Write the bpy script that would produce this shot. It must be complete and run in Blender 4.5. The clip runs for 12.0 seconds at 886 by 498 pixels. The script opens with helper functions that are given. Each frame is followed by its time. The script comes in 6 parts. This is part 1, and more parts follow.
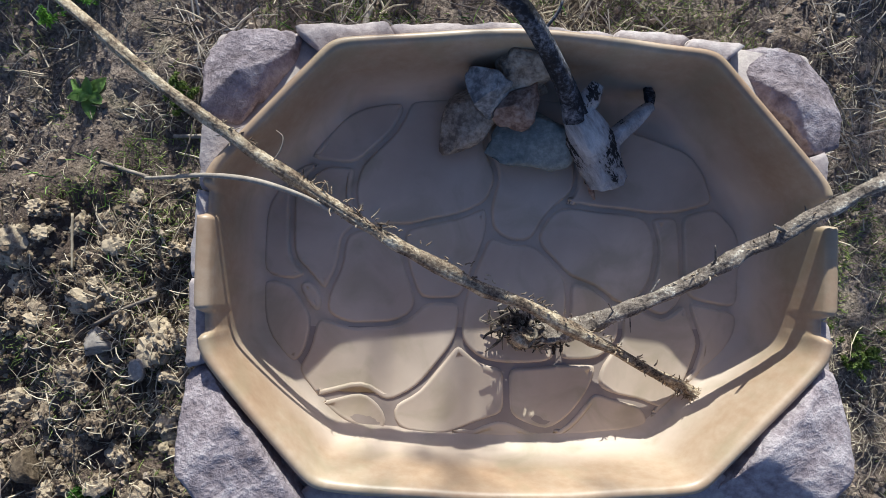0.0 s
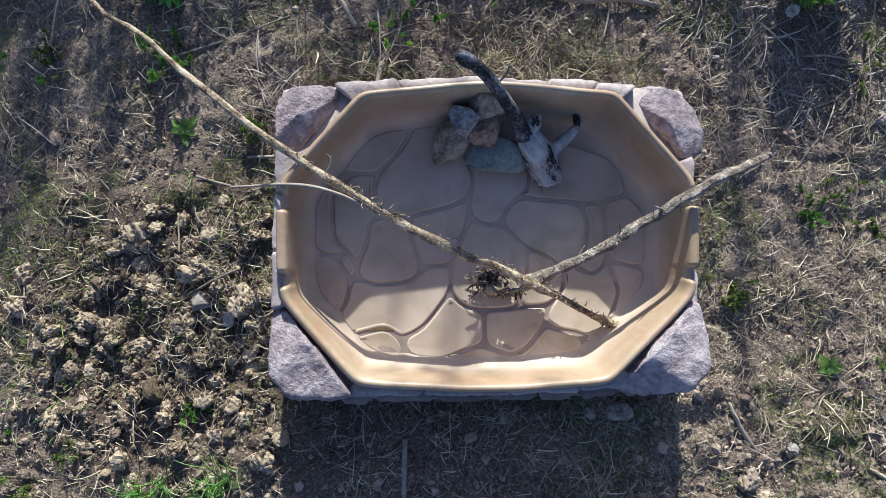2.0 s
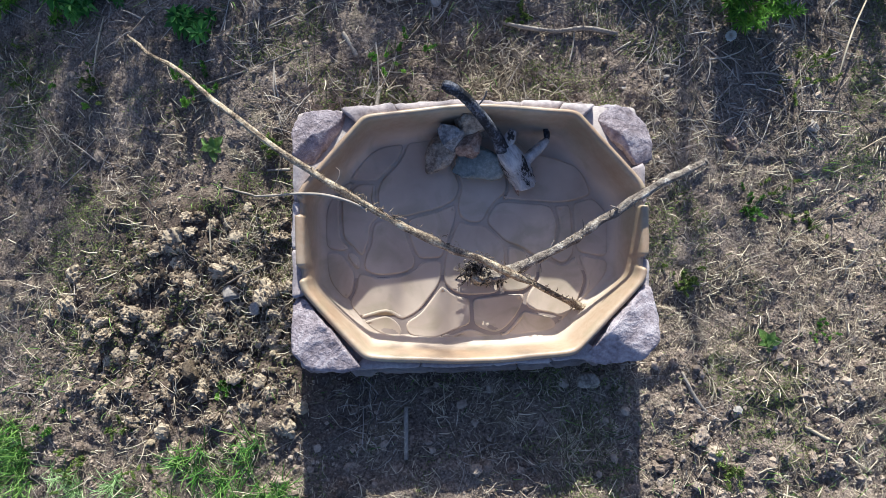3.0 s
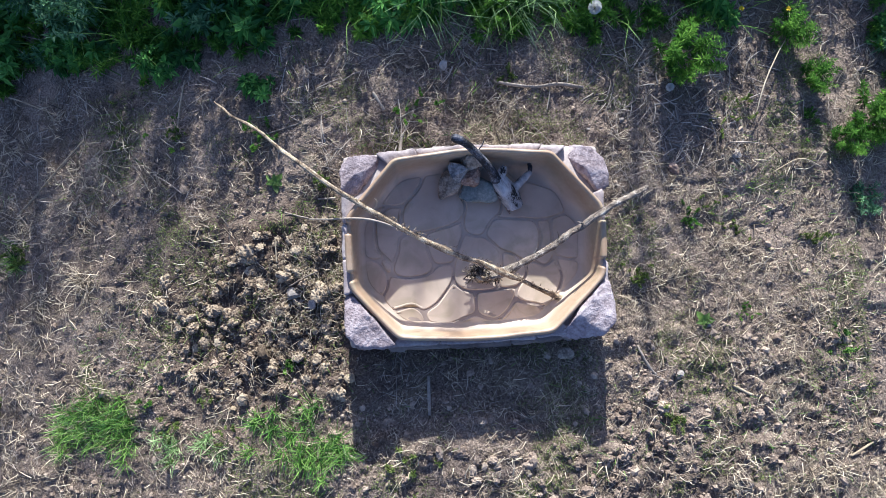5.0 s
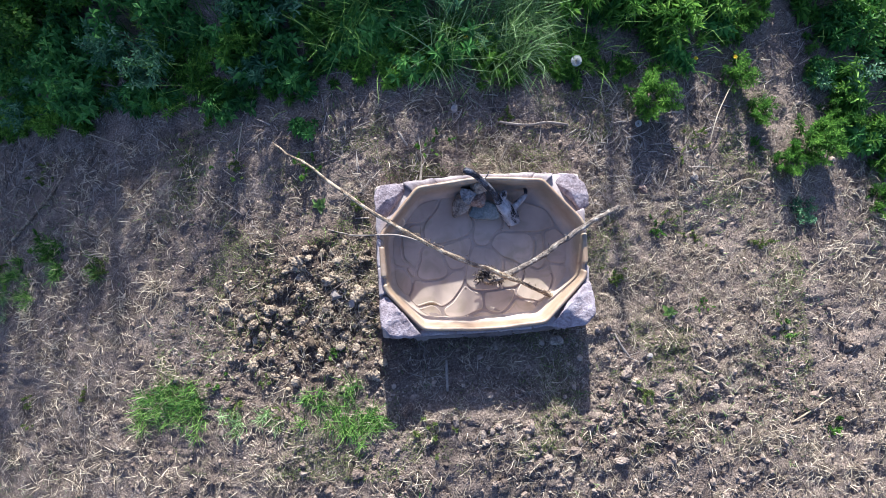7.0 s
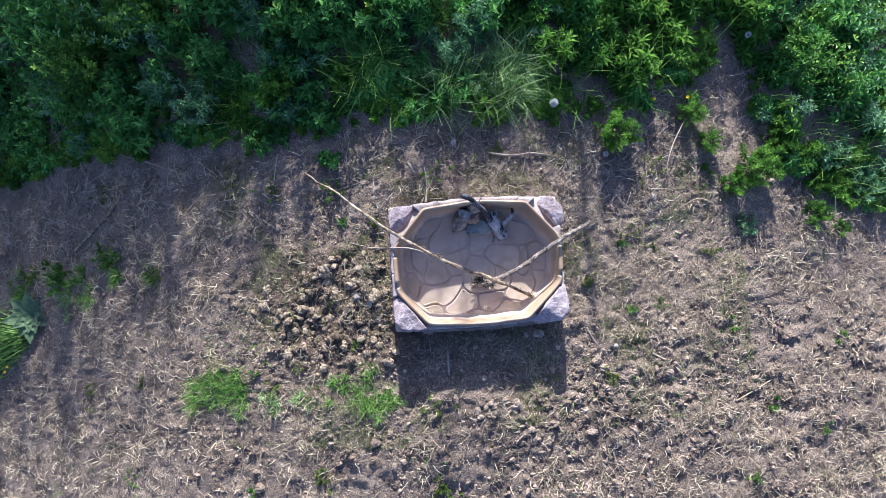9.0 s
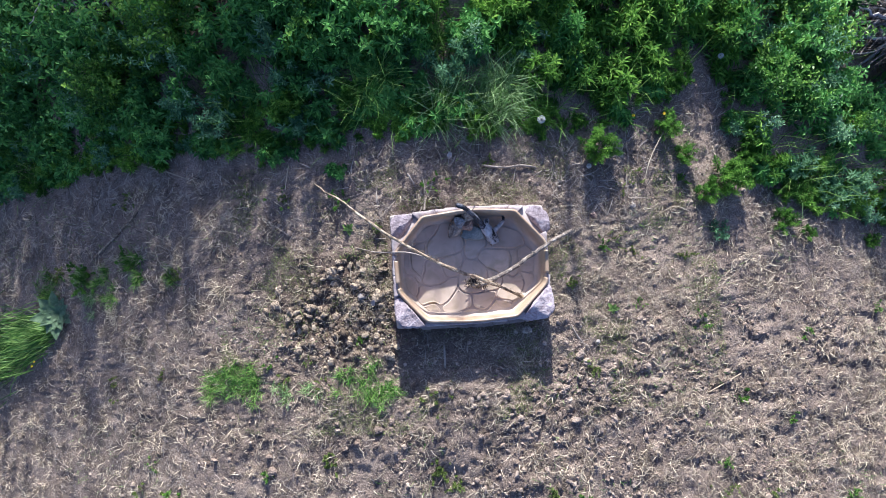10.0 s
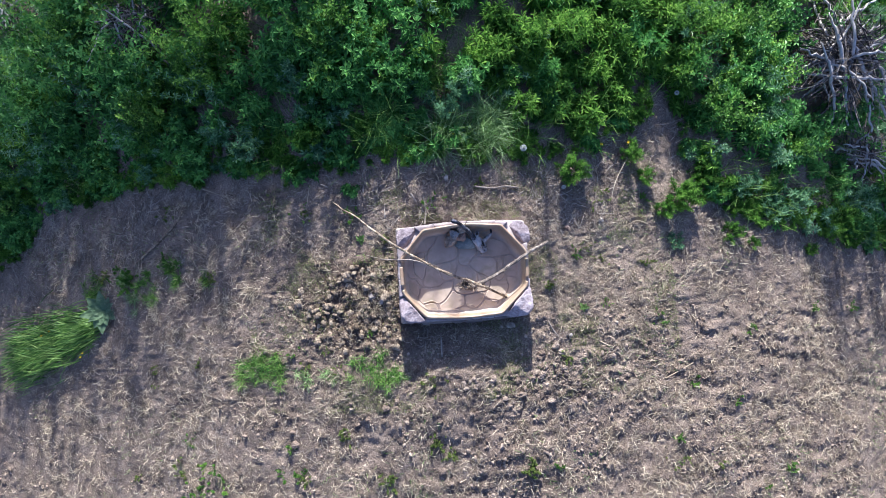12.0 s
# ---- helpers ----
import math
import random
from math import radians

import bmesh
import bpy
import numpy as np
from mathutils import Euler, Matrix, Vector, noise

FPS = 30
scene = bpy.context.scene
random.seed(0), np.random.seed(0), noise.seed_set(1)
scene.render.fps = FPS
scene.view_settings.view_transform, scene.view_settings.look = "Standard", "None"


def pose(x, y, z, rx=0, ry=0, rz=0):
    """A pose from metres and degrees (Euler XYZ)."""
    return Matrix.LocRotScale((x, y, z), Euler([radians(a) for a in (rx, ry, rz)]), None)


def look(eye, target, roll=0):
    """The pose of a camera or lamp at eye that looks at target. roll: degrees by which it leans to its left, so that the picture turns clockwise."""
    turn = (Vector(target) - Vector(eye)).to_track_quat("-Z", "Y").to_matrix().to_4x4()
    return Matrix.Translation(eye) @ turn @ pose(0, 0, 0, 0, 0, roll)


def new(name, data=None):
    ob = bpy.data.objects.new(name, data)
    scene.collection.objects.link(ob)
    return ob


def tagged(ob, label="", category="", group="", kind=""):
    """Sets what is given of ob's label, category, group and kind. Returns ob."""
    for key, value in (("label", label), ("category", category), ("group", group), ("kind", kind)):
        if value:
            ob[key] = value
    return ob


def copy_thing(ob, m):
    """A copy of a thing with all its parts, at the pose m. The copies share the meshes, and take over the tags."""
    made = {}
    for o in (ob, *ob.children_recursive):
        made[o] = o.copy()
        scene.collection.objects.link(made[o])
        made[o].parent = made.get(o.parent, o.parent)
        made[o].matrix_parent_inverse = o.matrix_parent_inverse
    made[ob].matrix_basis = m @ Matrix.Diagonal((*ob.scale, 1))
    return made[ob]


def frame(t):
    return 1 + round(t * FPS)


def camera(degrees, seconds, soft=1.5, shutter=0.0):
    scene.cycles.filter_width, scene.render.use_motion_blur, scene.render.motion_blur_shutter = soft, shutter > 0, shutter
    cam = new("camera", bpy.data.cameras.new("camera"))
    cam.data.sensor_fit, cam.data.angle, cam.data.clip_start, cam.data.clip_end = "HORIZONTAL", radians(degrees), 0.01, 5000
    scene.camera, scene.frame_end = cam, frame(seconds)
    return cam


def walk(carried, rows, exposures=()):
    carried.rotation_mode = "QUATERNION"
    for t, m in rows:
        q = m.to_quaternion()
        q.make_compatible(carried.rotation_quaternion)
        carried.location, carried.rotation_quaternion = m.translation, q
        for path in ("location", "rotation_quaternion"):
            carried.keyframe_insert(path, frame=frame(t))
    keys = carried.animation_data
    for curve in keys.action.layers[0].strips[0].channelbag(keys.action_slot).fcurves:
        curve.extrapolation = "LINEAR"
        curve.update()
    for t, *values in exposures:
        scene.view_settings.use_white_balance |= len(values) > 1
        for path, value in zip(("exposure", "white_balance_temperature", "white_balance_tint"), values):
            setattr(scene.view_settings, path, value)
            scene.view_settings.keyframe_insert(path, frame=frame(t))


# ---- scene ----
cam = camera(77.0, 12.0, 0.55)
ROWS = [
    (0.0, -0.2492, -0.1169, 1.4909, 3.291, -3.322, 0.759),
    (0.5, -0.2567, -0.1432, 1.6126, 3.315, -3.38, 0.548),
    (1.0, -0.2711, -0.1647, 1.7712, 3.244, -3.385, 0.055),
    (1.5, -0.2764, -0.1937, 1.9449, 3.272, -3.302, -0.344),
    (2.0, -0.2683, -0.2193, 2.126, 3.24, -3.279, -0.929),
    (2.5, -0.2611, -0.2407, 2.3107, 3.267, -3.236, -1.433),
    (3.0, -0.2601, -0.255, 2.4937, 3.253, -3.301, -2.034),
    (5.0, -0.3727, -0.241, 3.2715, 3.109, -3.383, -3.36),
    (5.5, -0.4169, -0.2315, 3.4635, 3.095, -3.292, -3.592),
    (6.0, -0.4524, -0.2322, 3.656, 3.215, -3.264, -3.829),
    (6.5, -0.4876, -0.2302, 3.8478, 3.299, -3.316, -4.004),
    (7.0, -0.5155, -0.2235, 4.045, 3.314, -3.363, -4.119),
    (9.0, -0.5676, -0.1819, 4.9146, 3.281, -3.224, -4.383),
    (9.5, -0.5658, -0.1727, 5.1463, 3.231, -3.204, -4.346),
    (10.0, -0.5609, -0.1614, 5.3843, 3.183, -3.204, -4.355),
    (10.5, -0.5734, -0.156, 5.6232, 3.214, -3.353, -4.364),
    (11.0, -0.5795, -0.149, 5.8686, 3.246, -3.387, -4.329),
    (11.5, -0.5866, -0.1377, 6.1276, 3.235, -3.365, -4.294),
    (12.0, -0.6035, -0.1318, 6.3963, 3.233, -3.373, -4.219),
]
walk(cam, [(t, pose(*row)) for t, *row in ROWS], exposures=[(0.0, 0.54, 5280, 19), (3.0, 0.89, 5220, 20), (6.0, 1.14, 5140, 26), (12.0, 1.26, 5150, 28)])

# ---- light: low sun from behind the weeds, clear sky ----
SUN_EL, SUN_AZ = 20.3, 1.0  # degrees above the horizon, degrees east of +y
world = bpy.data.worlds.new("sky")
scene.world = world
world.use_nodes = True
wn = world.node_tree
sky = wn.nodes.new("ShaderNodeTexSky")
sky.sky_type, sky.sun_disc = "NISHITA", False
sky.air_density, sky.dust_density, sky.ozone_density = 1.0, 1.6, 2.0
sky.sun_elevation, sky.sun_rotation = radians(SUN_EL), radians(SUN_AZ)
wn.links.new(sky.outputs[0], wn.nodes["Background"].inputs[0])
wn.nodes["Background"].inputs[1].default_value = 0.076
sun = new("sun", bpy.data.lights.new("sun", "SUN"))
sun.data.energy, sun.data.angle, sun.data.color = 4.9, radians(0.55), (1.0, 0.955, 0.68)
sun.matrix_world = look((0, 0, 0), (-math.sin(radians(SUN_AZ)) * math.cos(radians(SUN_EL)), -math.cos(radians(SUN_AZ)) * math.cos(radians(SUN_EL)), -math.sin(radians(SUN_EL))))
sun.location = (0, 6, 6)


# ---- materials ----
def mat(name, colours, scale=8.0, rough=0.8, bump=0.3, fine=60.0, bump_size=0.01, mix_noise=0.5, island=0.0, objrand=0.0, translucent=0.0, stretch=(1, 1, 1), coords="Object", stops=None):
    """A surface of two noise scales over a colour ramp, with relief; island and objrand shift the ramp piece by piece."""
    m = bpy.data.materials.new(name)
    m.use_nodes = True
    nt = m.node_tree
    n, l = nt.nodes, nt.links
    b = n["Principled BSDF"]
    tc = n.new("ShaderNodeTexCoord")
    mp = n.new("ShaderNodeMapping")
    mp.inputs["Scale"].default_value = stretch
    l.new(tc.outputs[coords], mp.inputs[0])
    big = n.new("ShaderNodeTexNoise")
    big.inputs["Scale"].default_value, big.inputs["Detail"].default_value = scale, 5
    small = n.new("ShaderNodeTexNoise")
    small.inputs["Scale"].default_value, small.inputs["Detail"].default_value, small.inputs["Roughness"].default_value = fine, 6, 0.65
    for t in (big, small):
        l.new(mp.outputs[0], t.inputs[0])
    mx = n.new("ShaderNodeMix")
    mx.inputs[0].default_value = mix_noise
    l.new(big.outputs[0], mx.inputs[2]), l.new(small.outputs[0], mx.inputs[3])
    value = mx.outputs[0]
    for amount, node, out in ((island, "ShaderNodeNewGeometry", "Random Per Island"), (objrand, "ShaderNodeObjectInfo", "Random")):
        if amount:
            g = n.new(node)
            mad = n.new("ShaderNodeMath")
            mad.operation = "MULTIPLY_ADD"
            mad.inputs[1].default_value = amount
            l.new(g.outputs[out], mad.inputs[0])
            sub = n.new("ShaderNodeMath")
            sub.operation, sub.inputs[1].default_value = "SUBTRACT", amount / 2
            l.new(value, mad.inputs[2]), l.new(mad.outputs[0], sub.inputs[0])
            value = sub.outputs[0]
    ramp = n.new("ShaderNodeValToRGB")
    cr = ramp.color_ramp
    while len(cr.elements) < len(colours):
        cr.elements.new(0.5)
    for i, c in enumerate(colours):
        cr.elements[i].position = stops[i] if stops else 0.3 + 0.4 * i / max(1, len(colours) - 1)
        cr.elements[i].color = (*c, 1)
    l.new(value, ramp.inputs[0]), l.new(ramp.outputs[0], b.inputs["Base Color"])
    b.inputs["Roughness"].default_value = rough
    b.inputs["Specular IOR Level"].default_value = 0.3
    if bump:
        bp = n.new("ShaderNodeBump")
        bp.inputs["Strength"].default_value, bp.inputs["Distance"].default_value = bump, bump_size
        l.new(mx.outputs[0], bp.inputs["Height"]), l.new(bp.outputs[0], b.inputs["Normal"])
    if translucent:
        tr = n.new("ShaderNodeBsdfTranslucent")
        add = n.new("ShaderNodeMixShader")
        add.inputs[0].default_value = translucent
        l.new(ramp.outputs[0], tr.inputs[0])
        l.new(b.outputs[0], add.inputs[1]), l.new(tr.outputs[0], add.inputs[2])
        l.new(add.outputs[0], n["Material Output"].inputs[0])
    return m




def soil():
    """Dry crumbly soil under a mat of rotted straw: pale and dark patches, fibres, a thin green film, relief from lumps down to grit."""
    m = mat("soil", [(0.062, 0.043, 0.033), (0.215, 0.159, 0.122), (0.45, 0.348, 0.264)], 3.0, 0.95, 0.0, 85, 0.012, 0.72, stops=(0.37, 0.5, 0.63))
    n, l = m.node_tree.nodes, m.node_tree.links
    b = n["Principled BSDF"]
    tc = n.new("ShaderNodeTexCoord")
    colour = b.inputs["Base Color"].links[0].from_socket
    warp = n.new("ShaderNodeTexNoise")
    warp.inputs["Scale"].default_value, warp.inputs["Detail"].default_value = 9, 3
    l.new(tc.outputs["Object"], warp.inputs[0])
    turned = n.new("ShaderNodeVectorRotate")
    turned.rotation_type = "Z_AXIS"
    angle = n.new("ShaderNodeMath")
    angle.operation, angle.inputs[1].default_value = "MULTIPLY", 14.0
    l.new(warp.outputs[0], angle.inputs[0])
    l.new(tc.outputs["Object"], turned.inputs["Vector"]), l.new(angle.outputs[0], turned.inputs["Angle"])
    stretch = n.new("ShaderNodeMapping")
    stretch.inputs["Scale"].default_value = (45, 260, 60)
    l.new(turned.outputs[0], stretch.inputs[0])
    fibre = n.new("ShaderNodeTexNoise")
    fibre.inputs["Scale"].default_value, fibre.inputs["Detail"].default_value = 1.0, 3
    l.new(stretch.outputs[0], fibre.inputs[0])
    for source, low, high, most, tint in ((fibre, 0.56, 0.68, 0.5, (0.5, 0.43, 0.34, 1)), (warp, 0.56, 0.74, 0.28, (0.2, 0.19, 0.085, 1))):
        amount = n.new("ShaderNodeMapRange")
        amount.inputs["From Min"].default_value, amount.inputs["From Max"].default_value, amount.inputs["To Max"].default_value = low, high, most
        l.new(source.outputs[0], amount.inputs["Value"])
        mix = n.new("ShaderNodeMix")
        mix.data_type = "RGBA"
        mix.inputs[7].default_value = tint
        l.new(amount.outputs[0], mix.inputs[0]), l.new(colour, mix.inputs[6])
        colour = mix.outputs[2]
    # freshly dug, moist and darker, with a ragged border
    dug = n.new("ShaderNodeMapping")
    dug.inputs["Location"].default_value, dug.inputs["Scale"].default_value = (1.2 / 0.95, 0.38 / 0.7, 0), (1 / 0.95, 1 / 0.7, 0)
    l.new(tc.outputs["Object"], dug.inputs[0])
    far = n.new("ShaderNodeVectorMath")
    far.operation = "LENGTH"
    l.new(dug.outputs[0], far.inputs[0])
    ragged = n.new("ShaderNodeMath")
    ragged.operation, ragged.inputs[1].default_value = "MULTIPLY_ADD", 1.1
    l.new(warp.outputs[0], ragged.inputs[0]), l.new(far.outputs["Value"], ragged.inputs[2])
    moist = n.new("ShaderNodeMapRange")
    moist.inputs["From Min"].default_value, moist.inputs["From Max"].default_value, moist.inputs["To Max"].default_value = 1.75, 1.15, 0.72
    l.new(ragged.outputs[0], moist.inputs["Value"])
    damp = n.new("ShaderNodeMix")
    damp.data_type = "RGBA"
    damp.inputs[7].default_value = (0.085, 0.055, 0.04, 1)
    l.new(moist.outputs[0], damp.inputs[0]), l.new(colour, damp.inputs[6])
    l.new(damp.outputs[2], b.inputs["Base Color"])
    last = None
    for scale, detail, strength, distance in ((16, 4, 0.7, 0.034), (55, 6, 0.9, 0.02), (150, 3, 0.8, 0.008)):
        t = n.new("ShaderNodeTexNoise")
        t.inputs["Scale"].default_value, t.inputs["Detail"].default_value, t.inputs["Roughness"].default_value = scale, detail, 0.6
        l.new(tc.outputs["Object"], t.inputs[0])
        bp = n.new("ShaderNodeBump")
        bp.inputs["Strength"].default_value, bp.inputs["Distance"].default_value = strength, distance
        l.new(t.outputs[0], bp.inputs["Height"])
        if last:
            l.new(last.outputs[0], bp.inputs["Normal"])
        last = bp
    l.new(last.outputs[0], b.inputs["Normal"])
    return m


SOIL = soil()
CLOD = mat("clod", [(0.07, 0.049, 0.033), (0.21, 0.155, 0.1), (0.41, 0.325, 0.215)], 12, 0.95, 1.0, 70, 0.02, 0.6, island=0.35)
CLOD_PIECE = mat("clod_piece", [(0.065, 0.045, 0.032), (0.225, 0.166, 0.113), (0.46, 0.365, 0.25)], 2.5, 0.95, 0.7, 9, 0.005, 0.5, island=0.3, objrand=0.25)
LUMP = mat("soil_lump", [(0.105, 0.075, 0.055), (0.28, 0.21, 0.158), (0.48, 0.38, 0.285)], 3, 0.95, 0.8, 80, 0.01, 0.6, island=0.3)
PEBBLE = mat("pebble", [(0.2, 0.17, 0.15), (0.34, 0.3, 0.26), (0.5, 0.46, 0.41)], 25, 0.8, 0.4, 120, 0.004, 0.5, objrand=0.3)
STRAW = mat("straw", [(0.125, 0.093, 0.062), (0.34, 0.27, 0.18), (0.68, 0.57, 0.4)], 5, 0.7, 0.0, 60, 0.002, 0.3, island=0.6)
LEAF = mat("leaf", [(0.036, 0.115, 0.028), (0.117, 0.315, 0.065), (0.27, 0.55, 0.13)], 2.2, 0.5, 0.0, 30, 0.002, 0.2, island=0.2, translucent=0.3, stops=(0.36, 0.5, 0.64))
LEAF_BLUE = mat("leaf_blue_green", [(0.06, 0.148, 0.068), (0.17, 0.345, 0.16), (0.41, 0.6, 0.345)], 2.2, 0.5, 0.0, 30, 0.002, 0.2, island=0.2, translucent=0.3, stops=(0.36, 0.5, 0.64))
LEAF_FRESH = mat("leaf_fresh_green", [(0.043, 0.122, 0.02), (0.135, 0.3, 0.043), (0.37, 0.6, 0.1)], 2.2, 0.45, 0.0, 30, 0.002, 0.2, island=0.2, translucent=0.4, stops=(0.36, 0.5, 0.64))
LEAF_LIGHT = mat("leaf_light", [(0.2, 0.33, 0.09), (0.36, 0.53, 0.17), (0.56, 0.73, 0.32)], 2, 0.45, 0.0, 30, 0.002, 0.25, island=0.3, translucent=0.5)
GRASS = mat("grass", [(0.028, 0.1, 0.012), (0.1, 0.255, 0.03), (0.3, 0.48, 0.1)], 3, 0.5, 0.0, 30, 0.002, 0.25, island=0.7, translucent=0.3)
FELT = mat("felted_leaf", [(0.15, 0.255, 0.125), (0.25, 0.37, 0.2), (0.42, 0.54, 0.33)], 20, 0.8, 0.3, 140, 0.002, 0.5, translucent=0.15)
GRASS_PALE = mat("pale_grass", [(0.09, 0.18, 0.04), (0.24, 0.4, 0.12), (0.46, 0.62, 0.27)], 3, 0.5, 0.0, 30, 0.002, 0.25, island=0.7, translucent=0.3)
LEAF_MOSS = mat("mossy_leaf", [(0.07, 0.112, 0.02), (0.165, 0.225, 0.045), (0.31, 0.38, 0.1)], 9, 0.7, 0.0, 60, 0.002, 0.3, island=0.5, translucent=0.25)
STEM = mat("stem", [(0.07, 0.11, 0.03), (0.12, 0.17, 0.05)], 10, 0.6, 0.0)
BARK = mat("bark", [(0.05, 0.035, 0.025), (0.21, 0.15, 0.1), (0.42, 0.33, 0.22), (0.68, 0.58, 0.42)], 22, 0.85, 1.0, 130, 0.012, 0.5, stops=(0.38, 0.46, 0.54, 0.63))
BARK_GREY = mat("grey_bark", [(0.045, 0.036, 0.03), (0.17, 0.135, 0.11), (0.3, 0.25, 0.2), (0.66, 0.6, 0.5)], 26, 0.85, 1.0, 140, 0.012, 0.5, stops=(0.38, 0.46, 0.55, 0.63))
STICK_LITTER = mat("dead_stalk", [(0.1, 0.082, 0.066), (0.27, 0.222, 0.18), (0.52, 0.445, 0.36)], 5, 0.85, 0.0, 60, 0.002, 0.3, island=0.5)
STICK = mat("dead_stick", [(0.12, 0.095, 0.075), (0.24, 0.195, 0.155), (0.42, 0.36, 0.29)], 20, 0.85, 0.4, 90, 0.004, 0.5, objrand=0.3)
BLEACHED = mat("bleached_wood", [(0.3, 0.27, 0.24), (0.5, 0.46, 0.42), (0.68, 0.64, 0.6)], 20, 0.85, 0.3, 90, 0.004, 0.5)
BRUSH = mat("dead_brush", [(0.03, 0.025, 0.022), (0.1, 0.083, 0.07), (0.33, 0.285, 0.245)], 6, 0.85, 0.2, 60, 0.004, 0.4, island=0.5)
CHAR = mat("charred_wood", [(0.008, 0.008, 0.009), (0.025, 0.024, 0.028), (0.11, 0.11, 0.125), (0.36, 0.35, 0.36)], 16, 0.7, 1.0, 110, 0.008, 0.5, stops=(0.35, 0.48, 0.55, 0.66))
WEATHERED = mat("weathered_wood", [(0.015, 0.014, 0.014), (0.03, 0.027, 0.025), (0.3, 0.27, 0.25), (0.66, 0.62, 0.58)], 17, 0.85, 1.0, 150, 0.012, 0.3, stops=(0.3, 0.445, 0.46, 0.62))
grain = WEATHERED.node_tree.nodes["Mapping"]
grain.vector_type = "TEXTURE"
grain.inputs["Rotation"].default_value, grain.inputs["Scale"].default_value = (0, 0, radians(-58)), (3.5, 1.0, 1.0)
ROOT = mat("root_fibre", [(0.025, 0.02, 0.016), (0.08, 0.06, 0.045), (0.3, 0.25, 0.19)], 20, 0.9, 0.3, 80, 0.004, 0.5, island=0.5)
CUT = mat("cut_wood", [(0.3, 0.22, 0.13), (0.52, 0.42, 0.28), (0.7, 0.6, 0.44)], 40, 0.8, 0.4, 200, 0.002, 0.5)
ROCK_MAUVE = mat("mauve_rock_plastic", [(0.15, 0.115, 0.122), (0.33, 0.272, 0.282), (0.54, 0.47, 0.475)], 14, 0.8, 1.0, 55, 0.022, 0.55, objrand=0.1, stops=(0.34, 0.5, 0.66))
SLAB = mat("slab_plastic", [(0.27, 0.22, 0.215), (0.44, 0.37, 0.35), (0.6, 0.53, 0.49)], 12, 0.8, 0.8, 70, 0.006, 0.55, objrand=0.15)
FACING = mat("facing_plastic", [(0.23, 0.19, 0.18), (0.35, 0.295, 0.275), (0.46, 0.4, 0.36)], 9, 0.8, 0.7, 60, 0.008, 0.5, objrand=0.25)
STONE_BLUE = mat("blue_grey_stone", [(0.15, 0.15, 0.15), (0.28, 0.275, 0.27), (0.46, 0.45, 0.43)], 16, 0.75, 1.0, 75, 0.008, 0.55, stops=(0.42, 0.5, 0.6))
STONE_BROWN = mat("brown_stone", [(0.17, 0.135, 0.105), (0.33, 0.27, 0.205), (0.5, 0.42, 0.33)], 16, 0.75, 1.0, 75, 0.008, 0.55, stops=(0.42, 0.5, 0.6))
STONE_RED = mat("reddish_stone", [(0.16, 0.1, 0.075), (0.3, 0.2, 0.15), (0.43, 0.33, 0.26)], 16, 0.75, 1.0, 75, 0.008, 0.55, stops=(0.42, 0.5, 0.6))
STONE_TEAL = mat("teal_stone", [(0.15, 0.168, 0.15), (0.25, 0.268, 0.238), (0.4, 0.41, 0.365)], 12, 0.75, 0.9, 80, 0.007, 0.5, stops=(0.36, 0.5, 0.64))
YELLOW = mat("yellow_petal", [(0.7, 0.5, 0.01), (0.8, 0.62, 0.02)], 30, 0.6, 0.0)
FLUFF = mat("seed_fluff", [(0.6, 0.6, 0.58), (0.78, 0.78, 0.75)], 40, 0.9, 0.3, 150, 0.003, 0.5, translucent=0.3)


